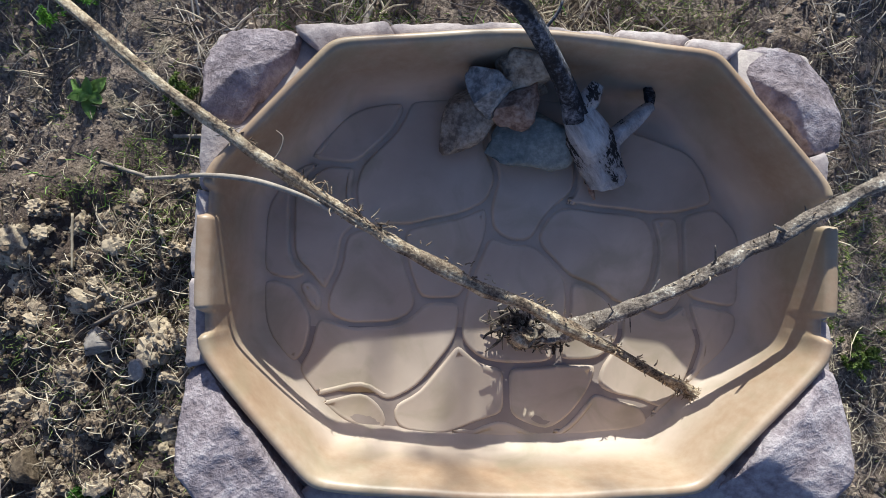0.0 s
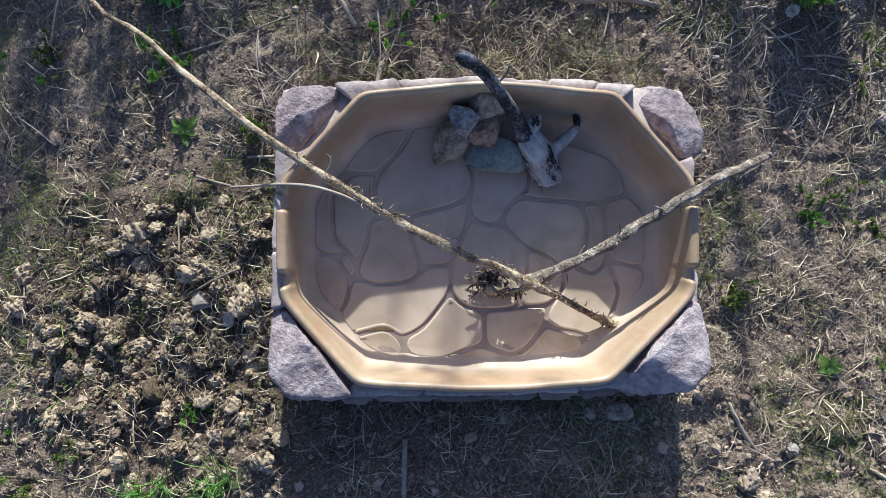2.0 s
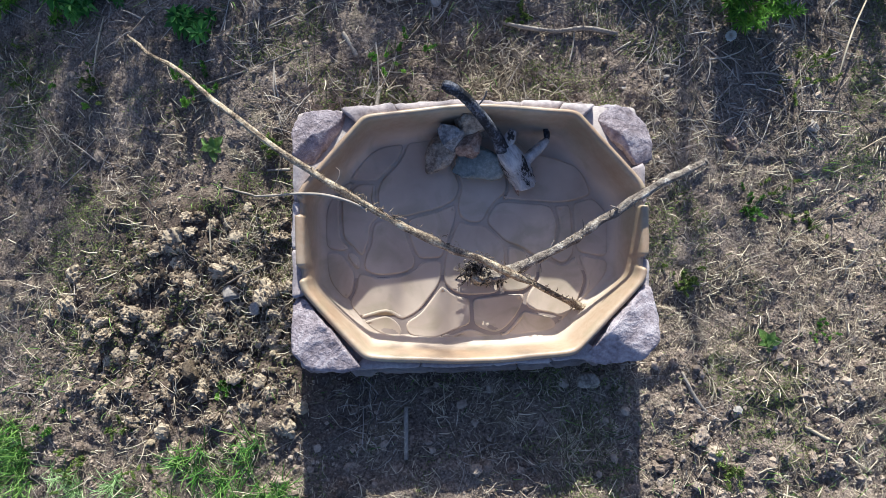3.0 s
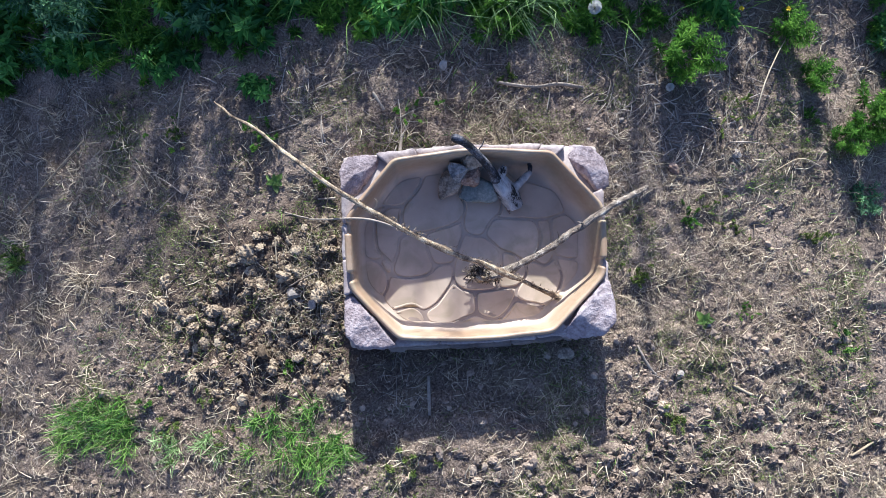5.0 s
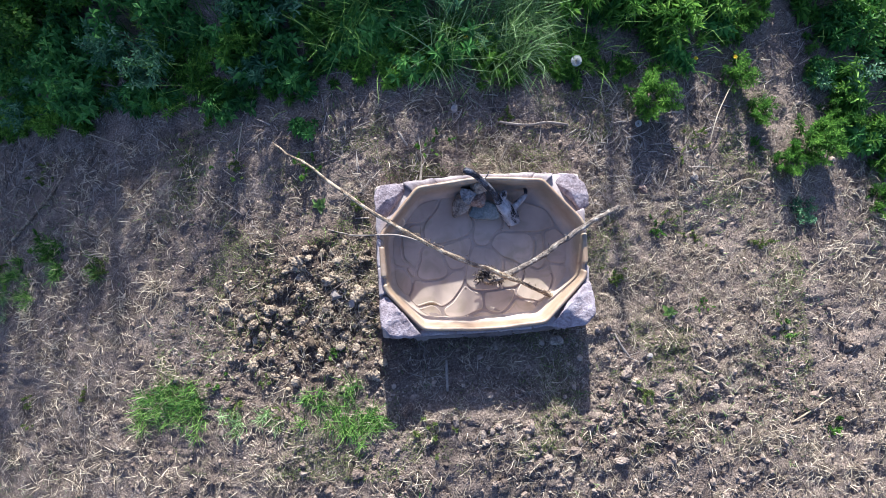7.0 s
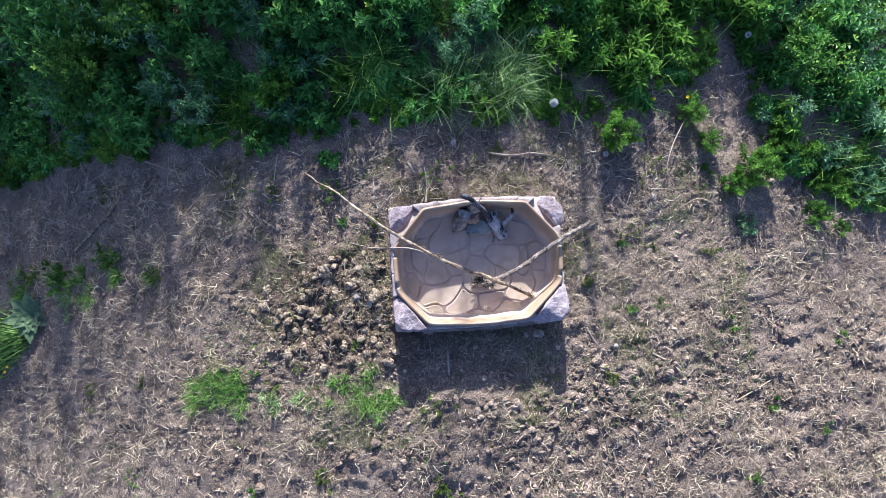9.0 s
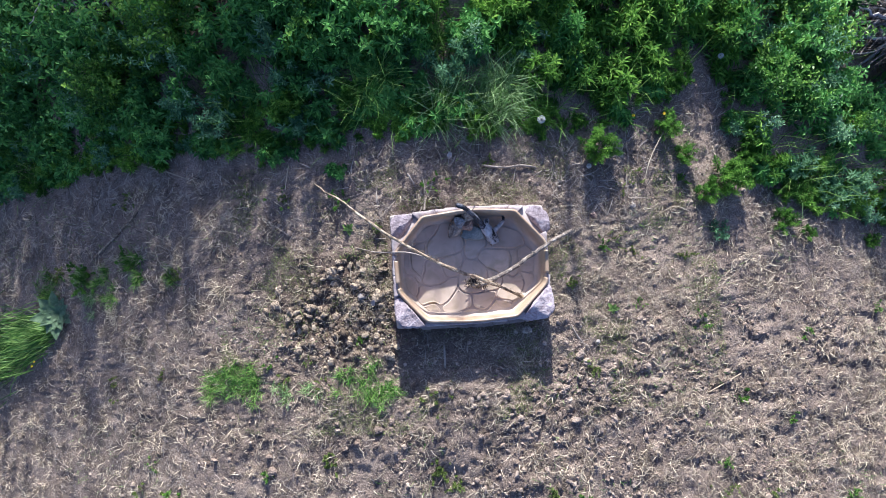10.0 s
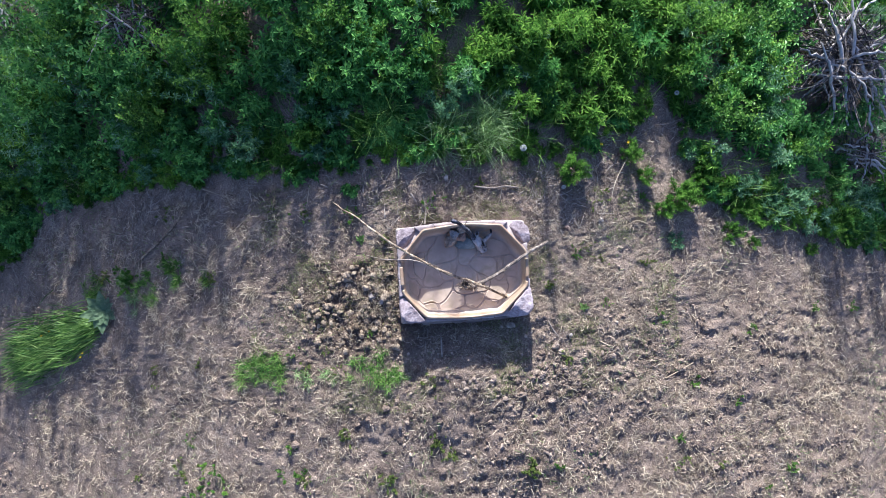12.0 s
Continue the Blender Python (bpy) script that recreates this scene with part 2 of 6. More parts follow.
def tub_plastic():
    """Tan moulded plastic, with grey-brown dried silt up to an uneven tide line and faint streaks of dirt."""
    m = mat("tan_plastic", [(0.3, 0.18, 0.102), (0.395, 0.272, 0.172), (0.49, 0.378, 0.268)], 3.2, 0.5, 0.12, 40, 0.003, 0.35)
    nt = m.node_tree
    n, l = nt.nodes, nt.links
    b = n["Principled BSDF"]
    plain = b.inputs["Base Color"].links[0].from_socket
    tc = n.new("ShaderNodeTexCoord")
    sep = n.new("ShaderNodeSeparateXYZ")
    l.new(tc.outputs["Object"], sep.inputs[0])
    wob = n.new("ShaderNodeTexNoise")
    wob.inputs["Scale"].default_value, wob.inputs["Detail"].default_value = 5.0, 6
    l.new(tc.outputs["Object"], wob.inputs[0])
    shift = n.new("ShaderNodeMath")
    shift.operation = "MULTIPLY_ADD"
    shift.inputs[1].default_value = 0.05
    l.new(wob.outputs[0], shift.inputs[0]), l.new(sep.outputs[2], shift.inputs[2])
    line = n.new("ShaderNodeMapRange")
    line.inputs["From Min"].default_value, line.inputs["From Max"].default_value = 0.2, 0.11
    l.new(shift.outputs[0], line.inputs["Value"])
    silt = n.new("ShaderNodeValToRGB")
    for i, c in enumerate([(0.46, 0.358, 0.275, 1), (0.585, 0.473, 0.37, 1)]):
        silt.color_ramp.elements[i].color = c
        silt.color_ramp.elements[i].position = (0.35, 0.65)[i]
    l.new(wob.outputs[0], silt.inputs[0])
    mix = n.new("ShaderNodeMix")
    mix.data_type = "RGBA"
    l.new(line.outputs[0], mix.inputs[0]), l.new(plain, mix.inputs[6]), l.new(silt.outputs[0], mix.inputs[7])
    stain = n.new("ShaderNodeTexNoise")
    stain.inputs["Scale"].default_value, stain.inputs["Detail"].default_value, stain.inputs["Distortion"].default_value = 7.0, 7, 0.8
    l.new(tc.outputs["Object"], stain.inputs[0])
    amount = n.new("ShaderNodeMapRange")
    amount.inputs["From Min"].default_value, amount.inputs["From Max"].default_value = 0.5, 0.68
    amount.inputs["To Max"].default_value = 0.45
    l.new(stain.outputs[0], amount.inputs["Value"])
    dirt = n.new("ShaderNodeMix")
    dirt.data_type = "RGBA"
    dirt.inputs[7].default_value = (0.3, 0.25, 0.15, 1)
    l.new(amount.outputs[0], dirt.inputs[0]), l.new(mix.outputs[2], dirt.inputs[6])
    l.new(dirt.outputs[2], b.inputs["Base Color"])
    rr = n.new("ShaderNodeMapRange")
    rr.inputs["To Min"].default_value, rr.inputs["To Max"].default_value = 0.45, 0.62
    l.new(line.outputs[0], rr.inputs["Value"]), l.new(rr.outputs[0], b.inputs["Roughness"])
    b.inputs["Specular IOR Level"].default_value = 0.55
    return m


TAN = tub_plastic()
BROWN_FILM = mat("brown_film", [(0.27, 0.215, 0.183), (0.32, 0.258, 0.22), (0.37, 0.3, 0.255)], 6, 0.3, 0.02, 40, 0.001, 0.3)


# ---- mesh helpers ----
def part(name, bm, material, parent=None, label="", smooth=True):
    """Links a bmesh as one mesh object, under a thing or a part."""
    me = bpy.data.meshes.new(name)
    bm.to_mesh(me)
    bm.free()
    me.materials.append(material)
    if smooth:
        for p in me.polygons:
            p.use_smooth = True
    ob = new(name, me)
    if parent:
        ob.parent = parent
    return tagged(ob, label)


def arrays(name, verts, faces, material, parent=None, label="", smooth=False):
    """A mesh object from numpy arrays of vertices and of equal-sided faces."""
    me = bpy.data.meshes.new(name)
    k = faces.shape[1]
    me.vertices.add(len(verts)), me.loops.add(faces.size), me.polygons.add(len(faces))
    me.vertices.foreach_set("co", np.ascontiguousarray(verts, np.float32).ravel())
    me.loops.foreach_set("vertex_index", np.ascontiguousarray(faces, np.int32).ravel())
    me.polygons.foreach_set("loop_start", np.arange(0, faces.size, k, dtype=np.int32))
    me.polygons.foreach_set("use_smooth", np.full(len(faces), smooth))
    me.update(calc_edges=True)
    me.validate()
    me.materials.append(material)
    ob = new(name, me)
    if parent:
        ob.parent = parent
    return tagged(ob, label)


def empty(name, x=0.0, y=0.0, z=0.0):
    ob = new(name)
    ob.location = (x, y, z)
    ob.empty_display_size = 0.05
    return ob


def vnoise(x, y, seed=0):
    """Smooth value noise from 0 to 1 on a unit lattice."""
    xi, yi = np.floor(x).astype(np.int64), np.floor(y).astype(np.int64)
    fx, fy = x - xi, y - yi
    fx, fy = fx * fx * (3 - 2 * fx), fy * fy * (3 - 2 * fy)

    def h(a, b):
        v = (a * 374761393 + b * 668265263 + seed * 974634777) & 0xFFFFFFFF
        v = ((v ^ (v >> 13)) * 1274126177) & 0xFFFFFFFF
        return ((v ^ (v >> 16)) & 0xFFFF) / 65535.0

    return (h(xi, yi) * (1 - fx) + h(xi + 1, yi) * fx) * (1 - fy) + (h(xi, yi + 1) * (1 - fx) + h(xi + 1, yi + 1) * fx) * fy


def smooth01(v):
    v = np.clip(v, 0, 1)
    return v * v * (3 - 2 * v)


def tilled(x, y):
    """How freshly dug the soil is: strongest west of the tub."""
    return smooth01(1.35 - np.hypot((x + 1.2) / 0.75, (y + 0.4) / 0.5))


def lie(x, y):
    """The lie of the land: a low rise on which the tub stands, falling away to the west, with a bank of soil to its south."""
    ax = np.abs(x)
    z = -0.038 * np.maximum(np.where(ax < 6, x * x, 36 + 12 * (ax - 6)) - 0.5, 0)
    z = np.where(z > -1.6, z, -1.6 - 0.8 * np.tanh((-1.6 - z) / 0.8))
    z = z - 1.89 * np.tanh(0.2 * np.log1p(np.exp(np.clip(-(x + 1.05) / 0.2, -60, 60))) / 7)  # the slope to the west
    return z + 0.055 * np.exp(-(((x + 0.1) / 1.6) ** 2 + ((y + 1.45) / 0.45) ** 2))


def mounds(x, y):
    """Small humps of soil a hand's width across, from 0 to 1."""
    return np.abs(vnoise(x * 11 + 0.3 * y, y * 14, 3) - 0.5) * 2


def ground_z(x, y):
    x, y = np.asarray(x, float), np.asarray(y, float)
    away = smooth01((np.maximum(np.abs(x) - 0.72, np.maximum(y - 0.48, -0.6 - y))) / 0.12)
    t = tilled(x, y)
    z = lie(x, y)
    rough = (vnoise(x * 2.3, y * 2.3, 1) - 0.5) * 0.045 + (vnoise(x * 7, y * 7, 2) - 0.5) * (0.022 + 0.035 * t)
    crumbly = 0.65 + 0.5 * smooth01((-0.3 - y) / 0.6) * vnoise(x * 1.3, y * 1.3, 8) + 0.4 * t
    rough = rough + mounds(x, y) * 0.029 * crumbly + np.abs(vnoise(x * 27 + 0.4 * y, y * 29, 4) - 0.5) * 0.042 * crumbly + (vnoise(x * 47, y * 47, 9) - 0.5) * 0.014
    furrow = 0.011 * np.sin((y + 0.05 * x + 0.42 * vnoise(x * 1.3, y * 1.4, 5)) * 29) * smooth01(1.6 * vnoise(x * 2.3, y * 2.9, 6) - 0.3) * smooth01((-0.45 - y + 0.3 * (x - 1.2).clip(0, 2)) / 0.5) * smooth01((x + 2.2) / 1.5)
    near = smooth01((17 - np.hypot(x, y)) / 9)
    return z + (rough + furrow) * (0.15 + 0.85 * away) * near


def gz(x, y):
    return float(ground_z(x, y))


def spline(points, n):
    """Catmull-Rom through points (x, y, z, radius), n samples."""
    p = np.array(points, float)
    p = np.vstack([2 * p[0] - p[1], p, 2 * p[-1] - p[-2]])
    u = np.linspace(0, len(p) - 3 - 1e-6, n)
    i = u.astype(int)
    f = (u - i)[:, None]
    a, b, c, d = p[i], p[i + 1], p[i + 2], p[i + 3]
    q = 0.5 * (2 * b + (c - a) * f + (2 * a - 5 * b + 4 * c - d) * f * f + (3 * b - a - 3 * c + d) * f ** 3)
    q[:, 3] = np.maximum(q[:, 3], 0.0004)
    return q


def tube_arrays(points, n=40, sides=10, rough=0.12, bend=0.0, seed=0):
    """A knotty limb: rings of vertices along a spline, closed by fans at both ends."""
    rng = np.random.default_rng(seed)
    q = spline(points, n)
    if bend:
        s = np.linspace(0, 40, n)
        for k in range(3):
            q[1:-1, k] += (np.interp(s, np.arange(0, 42, 2), rng.normal(0, bend, 21)))[1:-1]
    d = np.gradient(q[:, :3], axis=0)
    d /= np.linalg.norm(d, axis=1)[:, None] + 1e-9
    up = np.where(np.abs(d[:, 2:3]) > 0.9, [[1.0, 0, 0]], [[0, 0, 1.0]])
    e1 = np.cross(d, up)
    e1 /= np.linalg.norm(e1, axis=1)[:, None]
    e2 = np.cross(d, e1)
    a = np.linspace(0, 2 * math.pi, sides, endpoint=False)
    knots = max(3, n // 7)
    at = np.linspace(0, knots - 1, n)
    ridge = rng.normal(0, 1, (knots, sides)).clip(-2, 2) * 0.8 + rng.normal(0, 1, (1, sides)) * 0.7
    swell = 1 + rough * np.stack([np.interp(at, np.arange(knots), ridge[:, s]) for s in range(sides)], 1) + rough * 0.8 * np.interp(at, np.arange(knots), rng.normal(0, 1, knots))[:, None]
    swell = swell + rough * 0.18 * rng.normal(0, 1, (n, sides))
    r = q[:, 3:4] * swell
    v = q[:, None, :3] + r[:, :, None] * (np.cos(a)[None, :, None] * e1[:, None] + np.sin(a)[None, :, None] * e2[:, None])
    v = v.reshape(-1, 3)
    i, j = np.meshgrid(np.arange(n - 1), np.arange(sides), indexing="ij")
    k = (j + 1) % sides
    f = np.stack([i * sides + j, i * sides + k, (i + 1) * sides + k, (i + 1) * sides + j], -1).reshape(-1, 4)
    v = np.vstack([v, q[0, :3], q[-1, :3]])
    c0, c1 = n * sides, n * sides + 1
    j = np.arange(sides)
    k = (j + 1) % sides
    caps = np.vstack([np.stack([np.full(sides, c0), k, j, j], -1), np.stack([np.full(sides, c1), (n - 1) * sides + j, (n - 1) * sides + k, (n - 1) * sides + k], -1)])
    return v, f, caps


def join_tubes(tubes):
    """Triangles of several limbs in one pair of arrays."""
    vs, fs, o = [], [], 0
    for v, f, caps in tubes:
        fs += [f[:, [0, 1, 2]] + o, f[:, [0, 2, 3]] + o, caps[:, :3] + o]
        vs.append(v)
        o += len(v)
    return np.vstack(vs), np.vstack(fs)


def tube(name, points, material, parent=None, label="", fat=1.0, **kw):
    v, f = join_tubes([tube_arrays([(*p[:3], p[3] * fat) for p in points], **kw)])
    return arrays(name, v, f, material, parent, label, smooth=True)


def rock_bm(seed, size, cuts=13, sub=4, rough=0.05):
    """A broken stone: a ball cut flat on many sides, with chipped edges and a rough skin."""
    rng = random.Random(seed)
    bm = bmesh.new()
    bmesh.ops.create_icosphere(bm, subdivisions=sub, radius=1.0)
    planes = [(Vector((rng.gauss(0, 1), rng.gauss(0, 1), rng.gauss(0, 0.9))).normalized(), rng.uniform(0.42, 0.8)) for _ in range(cuts)]
    off = Vector((rng.uniform(0, 50), rng.uniform(0, 50), rng.uniform(0, 50)))
    for v in bm.verts:
        v.co *= 1 + 0.16 * noise.noise(v.co * 1.3 + off)
        for nrm, d in planes:
            over = v.co.dot(nrm) - d - 0.05 * noise.noise(v.co * 3 + off)
            if over > 0:
                v.co -= nrm * over
        v.co *= 1 + rough * (noise.noise(v.co * 3.2 + off) + 0.6 * noise.noise(v.co * 8 + off) + 0.3 * noise.noise(v.co * 19 + off))
        v.co = Vector((v.co.x * size[0], v.co.y * size[1], v.co.z * size[2])) * 1.25
    return bm


def stone(name, x, y, z, size, material, label, seed, turn=(0, 0, 0), category="stone", group=""):
    ob = part(name, rock_bm(seed, size), material)
    ob.matrix_world = pose(x, y, z, *turn)
    return tagged(ob, label, category, group)


# ---- ground: one sheet to the horizon ----
def build_ground():
    def axis(near0, near1, far0, far1):
        """Spacing 20 mm close to the tub, 37 mm over the soil in view, then ever wider to the horizon."""
        def run(edge, limit):
            out, step = [edge], 0.02
            while out[-1] < 400:
                step = min(step * 1.06, 0.037) if out[-1] < limit else step * 1.12
                out.append(out[-1] + step)
            return np.array(out[1:])
        return np.concatenate([-run(-near0, -far0)[::-1], np.arange(near0, near1 + 0.001, 0.02), run(near1, far1)])

    xs, ys = axis(-1.7, 1.6, -7.6, 7.2), axis(-1.4, 1.0, -4.4, 2.2)
    x, y = np.meshgrid(xs, ys)
    n = len(xs)
    v = np.stack([x, y, ground_z(x, y)], -1).reshape(-1, 3)
    i, j = np.meshgrid(np.arange(len(ys) - 1), np.arange(n - 1), indexing="ij")
    f = np.stack([i * n + j, i * n + j + 1, (i + 1) * n + j + 1, (i + 1) * n + j], -1).reshape(-1, 4)
    tagged(arrays("ground", v, f, SOIL, None, "dry brown garden soil, dug and cloddy in places", True), "", "ground", "", "structure")


build_ground()

# ---- the tub ----
CX, CY = 0.0, -0.07
RIM = [(-0.425, 0.405), (0.0, 0.447), (0.44, 0.408), (0.702, 0.1), (0.688, -0.277), (0.39, -0.562), (0.0, -0.585), (-0.447, -0.548), (-0.686, -0.27), (-0.688, 0.11)]
BASE = [(-0.705, 0.45), (0.0, 0.478), (0.72, 0.45), (0.712, -0.595), (0.0, -0.612), (-0.71, -0.595)]


def radius(poly, theta, off=0.0, p=60):
    """Distance from the tub's middle to a convex outline moved outwards by off, with softened corners."""
    total = np.zeros_like(theta)
    for (ax, ay), (bx, by) in zip(poly, poly[1:] + poly[:1]):
        nx, ny = -(by - ay), bx - ax
        k = math.hypot(nx, ny)
        nx, ny = nx / k, ny / k
        d = (ax - CX) * nx + (ay - CY) * ny
        if d < 0:
            nx, ny, d = -nx, -ny, -d
        total += np.maximum((nx * np.cos(theta) + ny * np.sin(theta)) / (d + off), 0) ** p
    return total ** (-1 / p)


def build_tub():
    tub = tagged(empty("plastic_tub", CX, CY, 0), "tan moulded plastic tub with mauve rock-shaped corners, muddy inside", "tub")
    n = 720
    th = np.linspace(0, 2 * math.pi, n, endpoint=False)
    # gaps in the lip of the two short sides
    r0 = radius(RIM, th)
    px, py = CX + r0 * np.cos(th), CY + r0 * np.sin(th)
    side = np.abs(px) > 0.67
    gap = side * (smooth01((0.036 - np.abs(py - 0.05)) / 0.012) + smooth01((0.03 - np.abs(py + 0.21)) / 0.012))
    block = side * smooth01((0.104 - np.abs(py + 0.08)) / 0.01)
    loops = []
    for outline, off, z in (
        (BASE, 0.03, -0.04), (BASE, 0.012, 0.1), (BASE, 0.0, 0.205), (BASE, -0.012, 0.222), (RIM, 0.022, 0.226), (RIM, 0.014, 0.24), (RIM, 0.015, 0.272),
        (RIM, 0.010, 0.286), (RIM, 0.002, 0.291), (RIM, -0.007, 0.289), (RIM, -0.013, 0.28), (RIM, -0.016, 0.26), (RIM, -0.026, 0.16), (RIM, -0.038, 0.07),
        (RIM, -0.048, 0.046), (RIM, -0.062, 0.04), (RIM, -0.085, 0.03),
    ):
        r = radius(outline, th, off)
        if outline is RIM and off > -0.01 and off < 0.02:
            r = r + 0.008 * block * (off > 0) - 0.004 * gap * (off > 0)
        # the lower lip of the basin never leaves its footprint
        zz = np.full(n, z) - (gap * 0.032 if z > 0.25 else 0)
        wob = 0.0015 * (vnoise(px * 9, py * 9, 11) - 0.5) * 2
        if outline is BASE:
            wob = wob * 5
            low = radius(RIM, th, 0.022)
            r = np.maximum(r, low + (0.004 if z > 0.21 else 0.012 if z > 0.2 else 0.02))
        loops.append(np.stack([(r + wob) * np.cos(th), (r + wob) * np.sin(th), zz], -1))
    for s in (0.66, 0.33):
        last = loops[-1] if s == 0.66 else loops[-2]
        ring = last.copy()
        ring[:, :2] *= s if s == 0.66 else 0.33
        ring[:, 2] = 0.03
        loops.append(ring)
    v = np.vstack(loops + [np.array([[0, 0, 0.03]])])
    m = len(loops)
    i, j = np.meshgrid(np.arange(m - 1), np.arange(n), indexing="ij")
    k = (j + 1) % n
    q = np.stack([i * n + j, i * n + k, (i + 1) * n + k, (i + 1) * n + j], -1).reshape(-1, 4)
    j = np.arange(n)
    tri = np.vstack([q[:, [0, 1, 2]], q[:, [0, 2, 3]], np.stack([(m - 1) * n + j, (m - 1) * n + (j + 1) % n, np.full(n, m * n)], -1)])
    outer = tri[:, 0] < 5 * n
    outer &= tri.max(axis=1) < 6 * n
    skirt = arrays("skirt", v[: 6 * n], tri[outer], FACING, tub, "mauve-grey moulded outer wall of the tub", True)
    inner = tri[~outer] - 5 * n
    basin = arrays("basin", v[5 * n :], inner, TAN, tub, "tan plastic basin with a rounded lip and grey dried silt on its floor", True)
    return tub, skirt, basin


TUB, SKIRT, BASIN = build_tub()


def clip_cell(poly, px, py, nx, ny):
    """Keeps the side of a convex polygon where (p - point) . normal <= 0."""
    out = []
    for (ax, ay), (bx, by) in zip(poly, poly[1:] + poly[:1]):
        da, db = (ax - px) * nx + (ay - py) * ny, (bx - px) * nx + (by - py) * ny
        if da <= 0:
            out.append((ax, ay))
        if (da < 0 < db) or (db < 0 < da):
            f = da / (da - db)
            out.append((ax + (bx - ax) * f, ay + (by - ay) * f))
    return out


# joints between the moulded stones on the tub's floor, and the cells that they bound
NODES = {}
NODES.update(a1=(-0.259, 0.339), a2=(-0.31, 0.265), a3=(-0.388, 0.185), a4=(-0.473, 0.189), b1=(-0.055, 0.239), b2=(-0.02, 0.164), b3=(-0.042, 0.091), b4=(-0.143, 0.05), b6=(-0.379, 0.022), b7=(-0.407, 0.105), c1=(-0.044, 0.013), c2=(0.007, -0.013), c3=(0.076, -0.009), c4=(0.103, 0.052), c5=(0.139, 0.09), c6=(0.188, 0.119), d1=(0.327, 0.075), d2=(0.474, 0.068), d3=(0.573, 0.098), d4=(0.531, 0.239), d5=(0.383, 0.285), d6=(0.266, 0.32), e1=(0.385, 0.064), e2=(0.412, -0.021))
NODES.update(e3=(0.396, -0.112), e4=(0.348, -0.172), e5=(0.302, -0.18), e6=(0.234, -0.124), e7=(0.17, -0.107), e8=(0.12, -0.053), f2=(0.474, -0.066), f3=(0.485, -0.159), f4=(0.417, -0.216), g1=(0.662, 0.001), g2=(0.7, -0.193), g3=(0.603, -0.182), h1=(0.524, -0.275), h2=(0.479, -0.387), h3=(0.522, -0.446), r1=(0.271, -0.412), r2=(0.233, -0.389), r3=(0.43, -0.465), r4=(0.369, -0.427), r5=(0.251, -0.321), r6=(0.314, -0.259), l2=(0.162, -0.211), l3=(0.135, -0.325), l4=(0.004, -0.337))
NODES.update(l5=(-0.068, -0.326), l6=(-0.122, -0.265), l7=(-0.114, -0.163), l8=(-0.075, -0.062), q1=(0.176, -0.465), q2=(0.11, -0.511), q3=(0.047, -0.485), q4=(0.002, -0.464), s1=(0.399, -0.497), i1=(-0.425, 0.009), i2=(-0.434, -0.079), i3=(-0.466, -0.155), i4=(-0.506, -0.106), i5=(-0.553, -0.066), i6=(-0.562, 0.109), j1=(-0.273, 0.024), j2=(-0.269, -0.054), j3=(-0.226, -0.171), j4=(-0.231, -0.205), j5=(-0.301, -0.232), j6=(-0.402, -0.234), j7=(-0.472, -0.207), m1=(-0.656, -0.103), m2=(-0.548, -0.124))
NODES.update(m3=(-0.496, -0.21), m4=(-0.508, -0.297), m5=(-0.559, -0.357), n2=(-0.175, -0.338), n3=(-0.225, -0.396), n4=(-0.308, -0.439), n5=(-0.373, -0.392), n6=(-0.415, -0.406), n7=(-0.48, -0.419), o1=(-0.29, -0.474), o2=(-0.295, -0.538), p2=(-0.037, -0.473), p3=(-0.201, -0.533), W=(-0.874, 0.234), X=(-0.85, -0.355), A=(-0.596, 0.528), B=(-0.263, 0.541), C=(-0.058, 0.549), D=(0.189, 0.559), E=(1.06, 0.593), F=(1.03, -0.196), G=(0.922, -0.631), H=(0.381, -0.842), I=(0.114, -0.838))
NODES.update(J=(-0.218, -0.833), K=(-0.29, -0.831), L=(-0.699, -0.689), Y=(-0.86, -0.1))
CELLS = [
    "A B a1 a2 a3 a4 W", "B C b1 b2 b3 b4 j1 b6 b7 a3 a2 a1", "C D c6 c5 c4 c3 c2 c1 b3 b2 b1", "D d6 d5 d4 d3 d2 e1 d1 c5 c6", 
    "c5 d1 e1 e2 e3 e4 e5 e6 e7 e8 c3 c4", "e1 d2 f2 f3 f4 e4 e3 e2", "d2 d3 g1 g2 g3 f3 f2", "f3 g3 g2 F G h3 h2 h1", "e4 f4 f3 h1 h2 r3 r4 r1 r2 r5 r6 e5",
    "c2 c3 e8 e7 l2 l3 l4 l5 l6 l7 l8 c1", "e7 e6 e5 r6 r5 l3 l2", "l4 l3 r5 r2 q1 q2 q3 q4", "r2 r1 r4 s1 H I q2 q1", "r4 r3 h2 h3 G H s1",
    "a4 a3 b7 b6 i1 i2 i3 i4 i5 i6", "W a4 i6 i5 i4 m2 m1 Y", "Y m1 m2 m3 m4 m5 X", "i1 b6 j1 j2 j3 j4 j5 j6 j7 i3 i2", "j1 b4 b3 c1 l8 l7 j3 j2",
    "i4 i3 j7 m3 m2", "m3 j7 j6 j5 j4 j3 l7 l6 n2 n3 n4 n5 n6 n7 L X m5 m4", "n7 n6 n5 n4 o1 o2 K L", "n4 n3 n2 l6 l5 l4 q4 p2 p3 o2 o1", "p3 p2 q4 q3 q2 I J K o2",
]


def floor_dip(x, y):
    """The floor of the tub sinks a little towards its south side, unevenly."""
    return 0.02 * min(0.0, y + 0.375) + 0.0022 * noise.noise(Vector((x * 9, y * 9, 7.7))) * min(1.0, max(0.0, (-0.37 - y) / 0.05))


